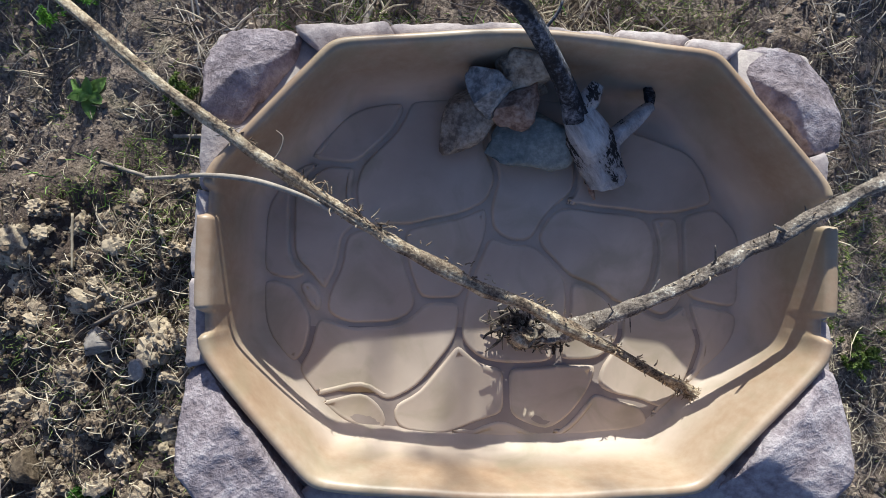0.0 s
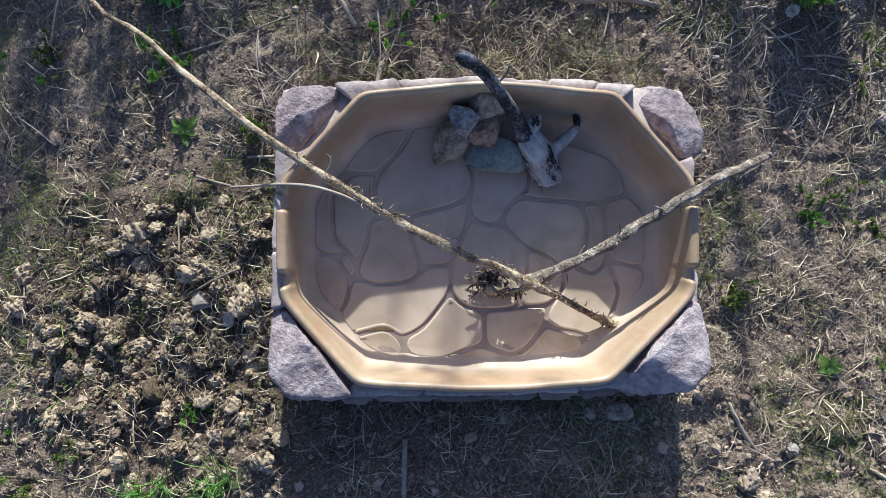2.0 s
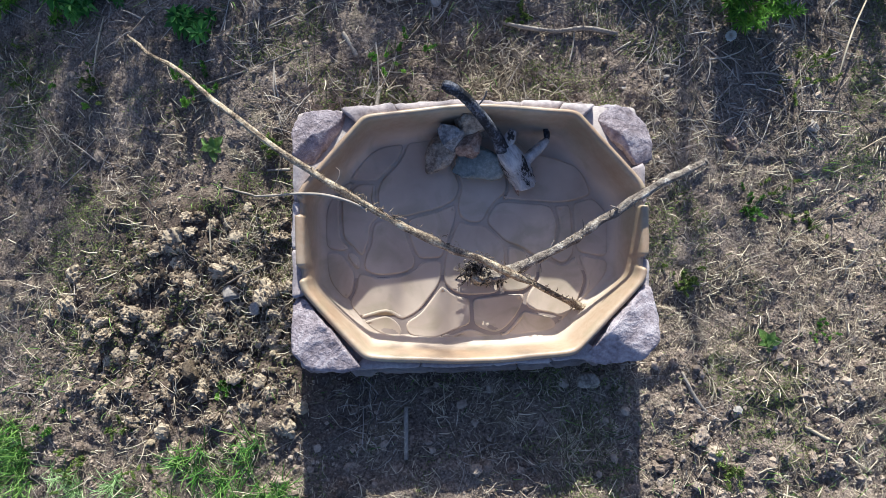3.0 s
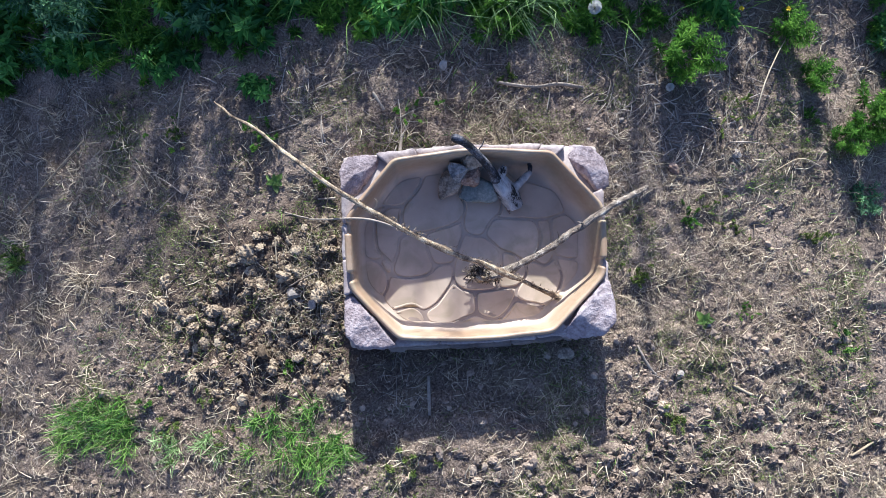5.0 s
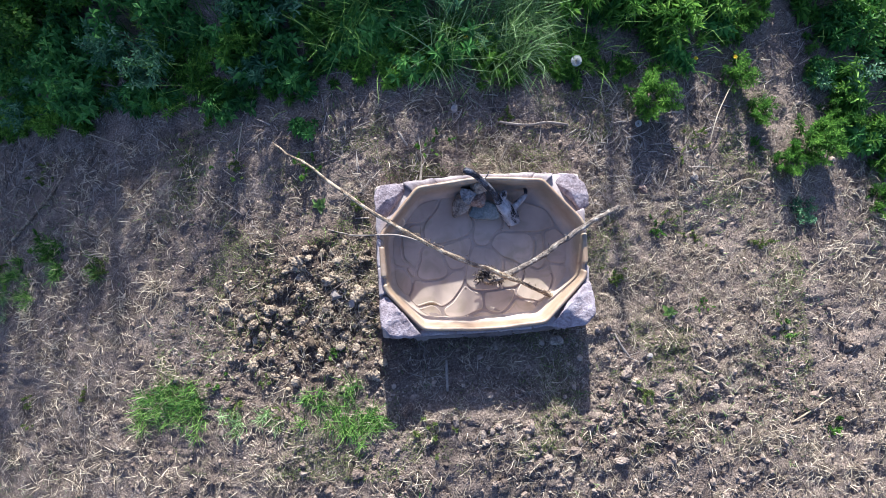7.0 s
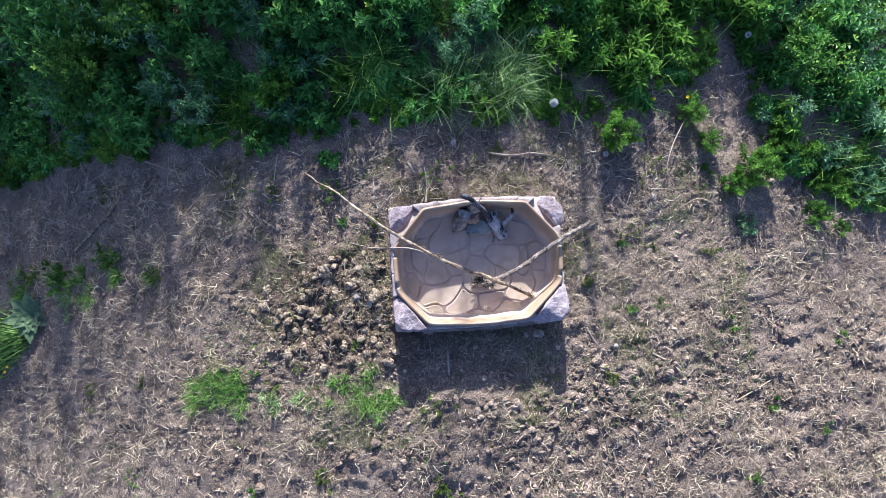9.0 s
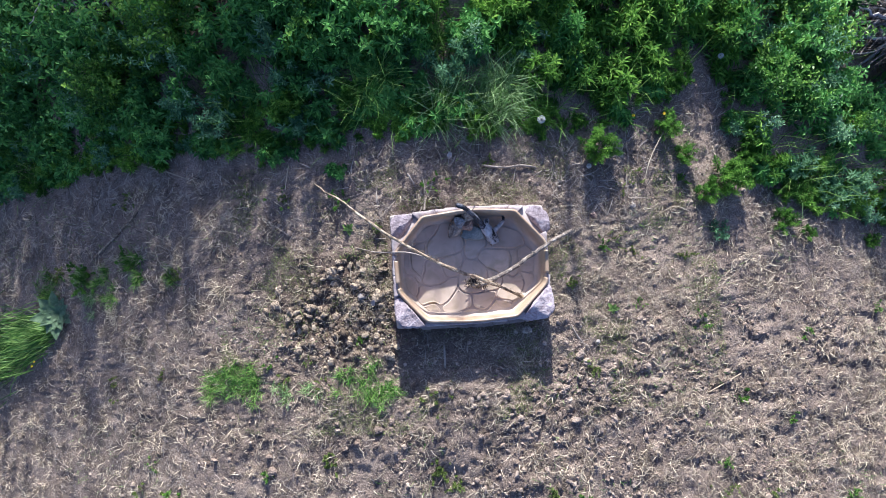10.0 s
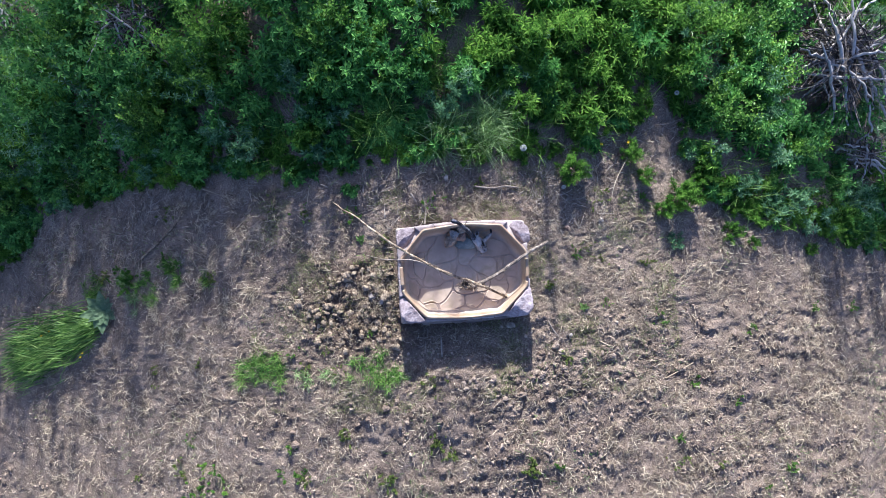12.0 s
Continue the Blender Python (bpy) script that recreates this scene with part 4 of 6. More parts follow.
def unit_ball(sub):
    """Vertices and triangles of a ball: an octahedron for the smallest things, else an icosphere."""
    if sub == 0:
        v = np.array([(1, 0, 0), (0, 1, 0), (-1, 0, 0), (0, -1, 0), (0, 0, 1), (0, 0, -1)], float)
        return v, np.array([(i, (i + 1) % 4, 4) for i in range(4)] + [((i + 1) % 4, i, 5) for i in range(4)])
    bm = bmesh.new()
    bmesh.ops.create_icosphere(bm, subdivisions=sub, radius=1.0)
    v = np.array([q.co[:] for q in bm.verts])
    f = np.array([[q.index for q in p.verts] for p in bm.faces])
    bm.free()
    return v, f


def crumbled(x, y):
    """Where the soil has fallen into crumbs: in patches on open ground."""
    return smooth01(2.2 * (0.6 * vnoise(x * 3, y * 3, 21) + 0.4 * vnoise(x * 9, y * 9, 24)) - 0.6) * (1 - smooth01((y - weed_edge(x)) / 0.35))


def clods(name, n, seed, box, weight, size, sub, material, label, category="clods"):
    """Lumps with a knobbly skin, half sunk in the soil, as one mesh."""
    p, rng = scatter(n, seed, box, weight)
    ball, face = unit_ball(sub)
    s = size[0] * (size[1] / size[0]) ** (rng.random(n) ** 2.2)
    shape = rng.uniform(0.65, 1.3, (n, 1, 3)) * np.array([1, 1, 0.75])
    v = np.repeat(ball[None], n, 0)
    for _ in range(2):
        nrm = rng.normal(0, 1, (n, 1, 3))
        nrm /= np.linalg.norm(nrm, axis=2, keepdims=True)
        over = np.maximum((v * nrm).sum(2, keepdims=True) - rng.uniform(0.35, 0.85, (n, 1, 1)), 0)
        v = v - nrm * over * 0.6
    bump = np.ones((n, len(ball), 1))
    for amount, rate in ((0.2, 2.0), (0.14, 4.0), (0.08, 8.0), (0.05, 13.0)):
        bump += amount * np.sin((ball[None] * rng.normal(0, rate, (n, 1, 3))).sum(2, keepdims=True) + rng.uniform(0, 6.3, (n, 1, 1)))
    bump += (0.045 if sub > 1 else 0.1) * rng.normal(0, 1, (n, len(ball), 1)).clip(-1.6, 1.6)
    v = v * shape * bump * s[:, None, None] * 1.25
    a = rng.uniform(0, 2 * math.pi, n)
    c, d = np.cos(a)[:, None], np.sin(a)[:, None]
    x, y = v[:, :, 0] * c - v[:, :, 1] * d, v[:, :, 0] * d + v[:, :, 1] * c
    z = ground_z(p[:, 0], p[:, 1])
    v = np.stack([x + p[:, :1], y + p[:, 1:], v[:, :, 2] + (z + s * (0.3 if sub > 1 else 0.1))[:, None]], -1)
    f = (face[None] + (np.arange(n) * len(ball))[:, None, None]).reshape(-1, 3)
    tagged(arrays(name, v.reshape(-1, 3), f, material, None, label), "", category, "", "stuff")


def aggregates(name, count, each, seed, box, weight, reach, label, material=CLOD):
    """Heaps of crumbs that cling together into ragged clods, as one mesh."""
    p, rng = scatter(count, seed, box, weight)
    ball, face = unit_ball(1)
    r = reach[0] * (reach[1] / reach[0]) ** rng.random(count)
    r, squash = np.repeat(r, each), np.repeat(rng.uniform(0.6, 1.5, (count, 2)), each, 0)
    n = count * each
    d = rng.normal(0, 1, (n, 3))
    d /= np.linalg.norm(d, axis=1)[:, None]
    lump = 1 + 0.3 * np.sin(d @ rng.normal(0, 3, 3) + np.repeat(rng.uniform(0, 6.3, count), each))
    d = d * (r * lump * rng.uniform(0.75, 1.0, n))[:, None] * np.column_stack([squash, np.full(n, 0.75)])
    c = np.column_stack([np.repeat(p, each, 0), np.repeat(ground_z(p[:, 0], p[:, 1]), each) + 0.25 * r]) + d
    s = np.maximum(r * 0.06 * (4.0 ** rng.random(n)), 0.002)
    v = ball[None] * rng.uniform(0.45, 1.6, (n, 1, 3)) * (1 + 0.22 * rng.normal(0, 1, (n, len(ball), 1)).clip(-1.6, 1.6)) * s[:, None, None] + c[:, None]
    f = (face[None] + (np.arange(n) * len(ball))[:, None, None]).reshape(-1, 3)
    core, skin = unit_ball(3)
    k = np.arange(0, n, each)
    wave = 0.9 + 0.3 * np.sin((core[None] * rng.normal(0, 3, (count, 1, 3))).sum(2) + rng.uniform(0, 6.3, (count, 1))) * 0.5 + 0.1 * np.sin((core[None] * rng.normal(0, 9, (count, 1, 3))).sum(2) + rng.uniform(0, 6.3, (count, 1))) + 0.09 * rng.normal(0, 1, (count, len(core))).clip(-1.5, 1.5)
    heart = core[None] * wave[:, :, None] * r[k][:, None, None] * np.column_stack([squash[k], np.full(count, 0.75)])[:, None]
    heart = heart + np.column_stack([p, ground_z(p[:, 0], p[:, 1]) + 0.25 * r[k]])[:, None]
    f = np.vstack([f, (skin[None] + (n * len(ball) + np.arange(count) * len(core))[:, None, None]).reshape(-1, 3)])
    v = np.vstack([v.reshape(-1, 3), heart.reshape(-1, 3)])
    tagged(arrays(name, v, f, material, None, label), "", "clods", "", "stuff")


def ribbons(p, rng, length, width, lift, curl, z=None, flat=0.15, heading=None, seg=3):
    """Narrow ridged blades that start at p, run along a heading and curl; arrays for one mesh."""
    n = len(p)
    k = rng.uniform(length[0], length[1], n)
    w = rng.uniform(width[0], width[1], n)
    a = rng.uniform(0, 2 * math.pi, n) if heading is None else heading
    up = rng.uniform(lift[0], lift[1], n)
    turn = rng.normal(0, curl, n)
    if z is None:
        z = ground_z(p[:, 0], p[:, 1])
    pos = np.stack([p[:, 0], p[:, 1], z + 0.004], -1)
    rings = []
    for i in range(seg + 1):
        t = i / seg
        ww = w * (1 - 0.75 * t ** 2)
        side = np.stack([-np.sin(a), np.cos(a), np.zeros(n)], -1) * ww[:, None] / 2
        top = np.array([0, 0, 1.0]) * (ww * 0.5)[:, None]
        rings.append(np.stack([pos - side, pos + side, pos + top], 1))
        pos = pos + np.stack([np.cos(a) * np.cos(up), np.sin(a) * np.cos(up), np.sin(up)], -1) * (k / seg)[:, None]
        a = a + turn / seg
        up = up - flat * rng.uniform(0.5, 1.5, n)
    v = np.stack(rings, 1).reshape(n, -1, 3)
    if z is not None:
        floor = ground_z(v[:, :, 0], v[:, :, 1]) + 0.001
        v[:, :, 2] = np.maximum(v[:, :, 2], floor)
    tri = []
    for i in range(seg):
        for e0, e1 in ((1, 2), (2, 0)):
            q0, q1, r0, r1 = i * 3 + e0, i * 3 + e1, i * 3 + 3 + e0, i * 3 + 3 + e1
            tri += [(q0, q1, r1), (q0, r1, r0)]
    tri = np.array(tri)
    f = (tri[None] + (np.arange(n) * (seg + 1) * 3)[:, None, None]).reshape(-1, 3)
    return v.reshape(-1, 3), f


EDGE_X = [-12.0, -7.4, -6.6, -6.3, -5.8, -4.4, -3.4, -2.2, -1.9, -1.2, -0.66, 0.17, 0.83, 1.3, 1.96, 2.3, 2.6, 2.85, 3.0, 3.4, 3.9, 4.9, 6.5, 10.0]
EDGE_Y = [-1.5, 0.55, 0.85, 1.22, 1.36, 1.38, 1.36, 1.32, 1.18, 1.25, 1.28, 1.14, 1.18, 1.28, 1.35, 1.56, 1.95, 1.5, 0.9, 0.5, 0.32, 0.15, -0.2, -0.8]


def weed_edge(x):
    """Where the weeds begin, north of the bare soil."""
    return np.interp(x, EDGE_X, EDGE_Y)


def bare(x, y):
    """Share of bare soil: full in the open, none among the weeds."""
    return 1 - smooth01((y - weed_edge(x)) / 0.35)


PATH_Y, PATH_X, PATH_W = (0.0, 1.0, 1.45, 1.9, 2.3, 3.0, 4.0), (2.6, 2.6, 2.72, 2.6, 2.45, 2.4, 2.2), (0.3, 0.3, 0.33, 0.2, 0.1, 0.14, 0.12)


def path(x, y):
    """The trodden gap in the weeds to the north-east."""
    return np.exp(-(((x - np.interp(y, PATH_Y, PATH_X)) / np.interp(y, PATH_Y, PATH_W)) ** 2))


AREA = (-7.6, 7.2, -4.4, 2.2)
NEAR = (-2.2, 2.3, -1.7, 1.6)


def dug_clods():
    """Ragged clods of dug soil, each a lump with crumbs that cling to it; eight shapes, turned and sized at random."""
    shapes = []
    for k in range(8):
        rng = np.random.default_rng(60 + k)
        core, skin = unit_ball(3)
        wave = 0.8 + 0.16 * np.sin((core * rng.normal(0, 3, (1, 3))).sum(1) + k) + 0.1 * np.sin((core * rng.normal(0, 9, (1, 3))).sum(1)) + 0.08 * rng.normal(0, 1, len(core)).clip(-1.5, 1.5)
        squash = np.array([*rng.uniform(0.65, 1.4, 2), 0.7])
        d = rng.normal(0, 1, (44, 3))
        d /= np.linalg.norm(d, axis=1)[:, None]
        ball, face = unit_ball(1)
        size = 0.08 * 3.4 ** rng.random(44)
        crumbs = ball[None] * rng.uniform(0.5, 1.5, (44, 1, 3)) * (1 + 0.2 * rng.normal(0, 1, (44, len(ball), 1)).clip(-1.6, 1.6)) * size[:, None, None] + (d * rng.uniform(0.7, 0.95, (44, 1)))[:, None]
        v = np.vstack([core * wave[:, None], crumbs.reshape(-1, 3)]) * squash
        f = np.vstack([skin, (face[None] + (len(core) + np.arange(44) * len(ball))[:, None, None]).reshape(-1, 3)])
        ob = arrays("soil_clod", v, f, CLOD_PIECE)
        shapes.append(tagged(ob, "ragged clod of freshly dug warm brown soil", "clod", "clods of dug soil"))
    p, rng = scatter(150, 4, (-2.3, -0.74, -1.15, 0.35), lambda x, y: tilled(x, y))
    r = 0.016 * 2.9 ** rng.random(len(p))
    places = [pose(x, y, gz(x, y) + 0.25 * k, rng.uniform(-15, 15), rng.uniform(-15, 15), rng.uniform(0, 360)) @ Matrix.Scale(k, 4) for (x, y), k in zip(p, r)]
    for i, place in enumerate(places[8:]):
        copy_thing(shapes[i % 8], place)
    for ob, place in zip(shapes, places):
        ob.matrix_world = place


dug_clods()
aggregates("bank_clods", 150, 16, 14, (-2.2, 2.6, -2.3, -1.0), lambda x, y: np.exp(-((y + 1.35 - 0.1 * x) / 0.42) ** 2) * (0.3 + 0.7 * smooth01((1.6 - np.abs(x)) / 0.8)), (0.012, 0.04), "crumbly lumps of brown soil along a low bank", LUMP)
clods("soil_clods", 90, 1, (-2.2, -0.7, -1.15, 0.3), lambda x, y: tilled(x, y) ** 1.2, (0.006, 0.022), 3, CLOD, "rough freshly dug clods of brown soil")
clods("dug_crumbs", 4000, 7, (-2.4, -0.7, -1.2, 0.4), lambda x, y: tilled(x, y), (0.003, 0.012), 1, CLOD, "fine crumbs of freshly dug warm brown soil")
clods("soil_crumbs", 5000, 2, NEAR, lambda x, y: crumbled(x, y) * (0.4 + 0.6 * tilled(x, y) + 0.3 * (y < -0.6)), (0.003, 0.013), 1, LUMP, "small crumbs of dry brown soil")
clods("soil_grit", 21000, 12, NEAR, lambda x, y: 0.25 + 0.75 * crumbled(x, y), (0.002, 0.008), 0, LUMP, "fine grit of dry brown soil")
clods("soil_lumps", 3500, 3, AREA, lambda x, y: vnoise(x * 1.6, y * 1.6, 22) * crumbled(x, y) * (0.35 + 0.65 * (y < -0.2)) * (0.08 + 0.92 * smooth01((np.hypot(x, y + 0.1) - 1.5) / 0.5)), (0.006, 0.026), 1, LUMP, "lumps of dry brown soil in rough furrows")
clods("furrow_clods", 5500, 15, (-3.2, 5.2, -3.4, -0.66), lambda x, y: (0.12 + 0.88 * crumbled(x, y)) * (0.25 + 0.75 * vnoise(x * 1.3, y * 5, 27)) * (1 - 0.85 * tilled(x, y)) * (0.45 + 0.55 * smooth01((x + 0.6) / 1.2)), (0.005, 0.021), 1, LUMP, "clods of dry tan soil thrown up in rough furrows")
clods("field_grit", 24000, 13, AREA, lambda x, y: (0.2 + 0.8 * crumbled(x, y)) * bare(x, y) * (0.15 + 0.85 * smooth01((np.hypot(x, y) - 1.4) / 0.9)), (0.004, 0.015), 0, LUMP, "coarse grit of dry brown soil")


def flecks(name, n, seed, box, weight, length, width, label, material, lift=0.012):
    """Short straight bits of straw that lie on the soil, ridged along the middle; one mesh."""
    p, rng = scatter(n, seed, box, weight)
    a = rng.uniform(0, 2 * math.pi, n)
    k = length[0] * (length[1] / length[0]) ** rng.random(n)
    w = rng.uniform(width[0], width[1], n)
    d = np.stack([np.cos(a), np.sin(a)], -1)
    side = np.stack([-d[:, 1], d[:, 0]], -1)
    ends = []
    for e in (-0.5, 0.5):
        q = p + d * (k * e)[:, None]
        z = ground_z(q[:, 0], q[:, 1]) + 0.002 + lift * rng.random(n) ** 2
        ww = w * rng.uniform(0.5, 1.0, n)
        ends += [np.column_stack([q - side * ww[:, None] / 2, z]), np.column_stack([q, z + ww * 0.5]), np.column_stack([q + side * ww[:, None] / 2, z])]
    v = np.stack(ends, 1).reshape(-1, 3)
    f = (np.array([[0, 1, 4], [0, 4, 3], [1, 2, 5], [1, 5, 4]])[None] + (np.arange(n) * 6)[:, None, None]).reshape(-1, 3)
    tagged(arrays(name, v, f, material, None, label), "", "dry grass", "", "stuff")


def matted(x, y):
    """How thick the dead grass lies: in patches, thicker to the south, thin on dug soil."""
    return np.clip(0.06 + 5.0 * (vnoise(x * 2.1, y * 2.1, 37) * 0.6 + vnoise(x * 6, y * 6, 38) * 0.4 - 0.45), 0.05, 1) * bare(x, y - 0.3) * (1 - 0.72 * tilled(x, y)) * (0.2 + 0.8 * smooth01((1.2 * x - 1.5 * y + 1.2) / 3.2)) * (1 - 0.8 * smooth01((y - 0.3) / 0.4))


flecks("straw_chaff", 20000, 51, NEAR, matted, (0.008, 0.05), (0.0008, 0.0028), "short broken bits of straw matted on the soil", STRAW)
flecks("field_chaff", 32000, 52, AREA, lambda x, y: matted(x, y) * (0.2 + 0.8 * smooth01((np.hypot(x, y) - 1.3) / 1.2)), (0.014, 0.09), (0.002, 0.006), "pale matted straw over the rough soil", STRAW)
flecks("stalk_chaff", 26000, 53, (-7.4, 5.5, -3.0, 1.8), lambda x, y: np.clip(0.05 + 4.0 * (0.55 * vnoise(x * 2.4, y * 2.4, 39) + 0.45 * vnoise(x * 7, y * 7, 40) - 0.47), 0.05, 1) * bare(x, y - 0.3) * (0.3 + 0.7 * smooth01((y + 0.4) / 1.0) + 0.6 * smooth01((-1.2 - x) / 1.5)) * 0.6 * (0.22 + 0.78 * smooth01((np.hypot(x, y) - 1.5) / 1.0)), (0.02, 0.12), (0.0015, 0.005), "grey broken stalks lying on the soil", STICK_LITTER, 0.02)


def straw_litter(name, n, seed, box, weight, length, width, label, material=STRAW, lift=(-0.05, 0.4), curl=1.1):
    p, rng = scatter(n, seed, box, weight)
    v, f = ribbons(p, rng, length, width, lift, curl, seg=2 if n > 8000 else 3)
    tagged(arrays(name, v, f, material, None, label), "", "dry grass", "", "stuff")


straw_litter("straw_litter", 1500, 5, NEAR, lambda x, y: (0.03 + (0.5 * vnoise(x * 2.6, y * 2.6, 31) + 0.6 * vnoise(x * 8, y * 8, 34)) ** 4) * (1 - 0.75 * tilled(x, y)) * bare(x, y - 0.2) * (0.4 + 0.6 * smooth01((0.5 - y) / 0.8)), (0.03, 0.13), (0.002, 0.0045), "thin scattered straw and dead grass", curl=0.6)
straw_litter("dead_grass", 17000, 6, AREA, lambda x, y: np.clip(0.1 + 2.2 * mounds(x, y) ** 1.3, 0, 1) * (0.03 + (0.5 * vnoise(x * 1.4, y * 1.4, 32) + 0.6 * vnoise(x * 5, y * 5, 33)) ** 5) * bare(x, y - 0.3) * (0.4 + 0.6 * smooth01((0.3 - y) / 2.0)) * (0.7 + 0.3 * smooth01(x / 3 + 0.5)) * (0.35 + 0.65 * smooth01((np.hypot(x, y) - 1.2) / 1.6)) * (1 - 0.8 * tilled(x, y)), (0.03, 0.11), (0.003, 0.0075), "pale dead grass strewn over the soil", lift=(-0.05, 0.95), curl=0.8)


straw_litter("stalk_litter", 2000, 9, (-7.0, 3.6, 0.35, 1.6), lambda x, y: np.clip(0.05 + 4.0 * (0.6 * vnoise(x * 1.8, y * 1.8, 36) + 0.4 * vnoise(x * 5, y * 5, 41) - 0.55), 0.03, 1) * smooth01((y - weed_edge(x) + 1.1) / 0.4) * bare(x, y - 0.25), (0.06, 0.24), (0.003, 0.0085), "dead stalks and twigs along the weeds' edge", STICK_LITTER, (-0.05, 0.25), 0.4)


def straw_clumps():
    """Clumps of coarse dead grass, half standing, all over the field south and west of the tub."""
    hubs, rng = scatter(860, 57, (-6.6, 5.6, -3.7, 1.1), lambda x, y: np.clip((0.6 * vnoise(x * 1.1, y * 1.1, 42) + 0.5 * vnoise(x * 4, y * 4, 43) - 0.33) * 3 + 0.35 * smooth01((-2.2 - x) / 0.8), 0.05, 1) * bare(x, y + 0.25) * (1 - 0.8 * smooth01((x + 2.4) / 0.6) * smooth01((y - 0.2) / 0.3)) * (1 - 0.9 * tilled(x, y)) * smooth01((np.hypot(x, y + 0.1) - 0.95) / 0.5))
    p = np.repeat(hubs, 20, 0) + rng.normal(0, 0.05, (860 * 20, 2))
    v, f = ribbons(p, rng, (0.04, 0.12), (0.003, 0.0075), (0.0, 1.0), 0.9, flat=0.4, seg=2)
    tagged(arrays("straw_clumps", v, f, STRAW, None, "coarse clumps of pale dead grass on the field"), "", "dry grass", "", "stuff")


straw_clumps()


def straw_tuft(x, y, n, spread, seed, material=STRAW, length=(0.05, 0.13), label="flattened tuft of pale dead grass", name="dry_grass_tuft", lift=(0.1, 0.9), width=(0.0015, 0.004), group=""):
    rng = np.random.default_rng(seed)
    hubs = rng.normal(0, spread * 0.38, (max(2, n // 30), 2))
    p = hubs[rng.integers(0, len(hubs), n)] + rng.normal(0, spread * (0.2 if material is STRAW or material is STICK_LITTER else 0.09), (n, 2)) + (x, y)
    v, f = ribbons(p, rng, length, width, lift, 1.0 if material is STRAW or material is STICK_LITTER else 0.5, flat=0.35)
    ob = arrays(name, v - np.array([x, y, gz(x, y)]), f, material)
    ob.location = (x, y, gz(x, y))
    return tagged(ob, label, "grass", group, "stuff" if n < 200 or material is STRAW else "")


def dug_straw():
    """Straw turned up with the dug soil, lying over the clods."""
    p, rng = scatter(650, 8, (-2.3, -0.72, -1.15, 0.35), lambda x, y: tilled(x, y) * vnoise(x * 6, y * 6, 35) ** 2)
    v, f = ribbons(p, rng, (0.02, 0.07), (0.0015, 0.004), (-0.2, 0.5), 1.0, z=ground_z(p[:, 0], p[:, 1]) + rng.uniform(0.008, 0.035, len(p)))
    tagged(arrays("dug_straw", v, f, STRAW, None, "pale straw caught among the clods"), "", "dry grass", "", "stuff")


dug_straw()
TUFTS = [(-0.84, -0.33), (-0.86, -0.2), (0.22, 0.63), (0.12, 0.66), (-0.92, 0.32), (-0.86, 0.42), (0.86, 0.48), (1.02, 0.1), (0.95, -0.62), (-1.6, 0.3), (-1.83, 0.5), (-1.58, -1.03), (-1.1, -1.1), (1.5, -0.2), (1.25, -0.35), (-0.2, 1.0), (0.55, 1.1), (1.1, 0.95), (1.6, 0.4), (-0.6, 0.95), (-2.85, 0.3), (-2.4, -0.3)]
for i, (x, y) in enumerate(TUFTS + [(-0.95, -0.12), (-1.0, 0.0), (-0.88, 0.05), (-0.9, -0.42), (-1.15, -0.2), (0.42, -0.88), (-0.48, -0.83), (0.06, -0.98), (0.55, -1.04), (-0.1, -0.79), (-0.3, -1.02), (0.24, -0.76)]):
    straw_tuft(x, y, 380 if i < 4 else 90, 0.2, 100 + i, STRAW, (0.025, 0.085), lift=(-0.1, 0.5), group="dry grass tufts")


def stalk_nests():
    """Small heaps of pale broken stalks on the soil near the weeds."""
    for i, (x, y, n, s) in enumerate([(-2.0, 0.38, 60, 0.25), (-1.31, 1.13, 60, 0.3), (-0.83, 0.83, 80, 0.3), (-0.48, 1.0, 70, 0.3), (0.92, 0.85, 80, 0.3), (0.91, 0.42, 70, 0.22), (1.62, 0.35, 70, 0.3), (0.26, 0.62, 60, 0.2), (-1.66, 1.05, 50, 0.3), (-2.3, 0.75, 50, 0.3), (-3.0, 0.3, 50, 0.35), (-0.57, -0.9, 60, 0.2), (0.4, -0.95, 70, 0.22), (-0.5, -0.74, 40, 0.15), (0.15, -1.1, 40, 0.2), (-3.05, -0.35, 90, 0.3), (-2.4, -0.62, 70, 0.35), (-3.9, -0.65, 70, 0.4)]):
        straw_tuft(x, y, n, s, 150 + i, STICK_LITTER if i % 3 else STRAW, (0.05, 0.19), "loose heap of pale broken stalks on the soil", "stalk_heap", (-0.05, 0.3), (0.002, 0.005), "heaps of broken stalks")


stalk_nests()
straw_tuft(-2.51, -0.21, 160, 0.13, 190, STRAW, (0.06, 0.16), "spiky clump of dead yellow grass", "dry_grass_tuft", (0.1, 1.0), (0.003, 0.006), "dry grass tufts")


# ---- sticks and stones on the ground ----
def ground_stick(points, label, material=STICK, name="stick", seed=0, group="sticks on the ground", sides=8):
    """A dead stick that follows the soil through points (x, y, lift, radius)."""
    x0, y0 = points[0][:2]
    base = gz(x0, y0)
    q = [(x - x0, y - y0, float(lie(np.float64(x), np.float64(y))) + 0.012 + h - base, r) for x, y, h, r in points]
    ob = tube(name, q, material, n=18, sides=sides, rough=0.06, bend=0.0004, seed=seed)
    ob.location = (x0, y0, base)
    return tagged(ob, label, "stick", group)


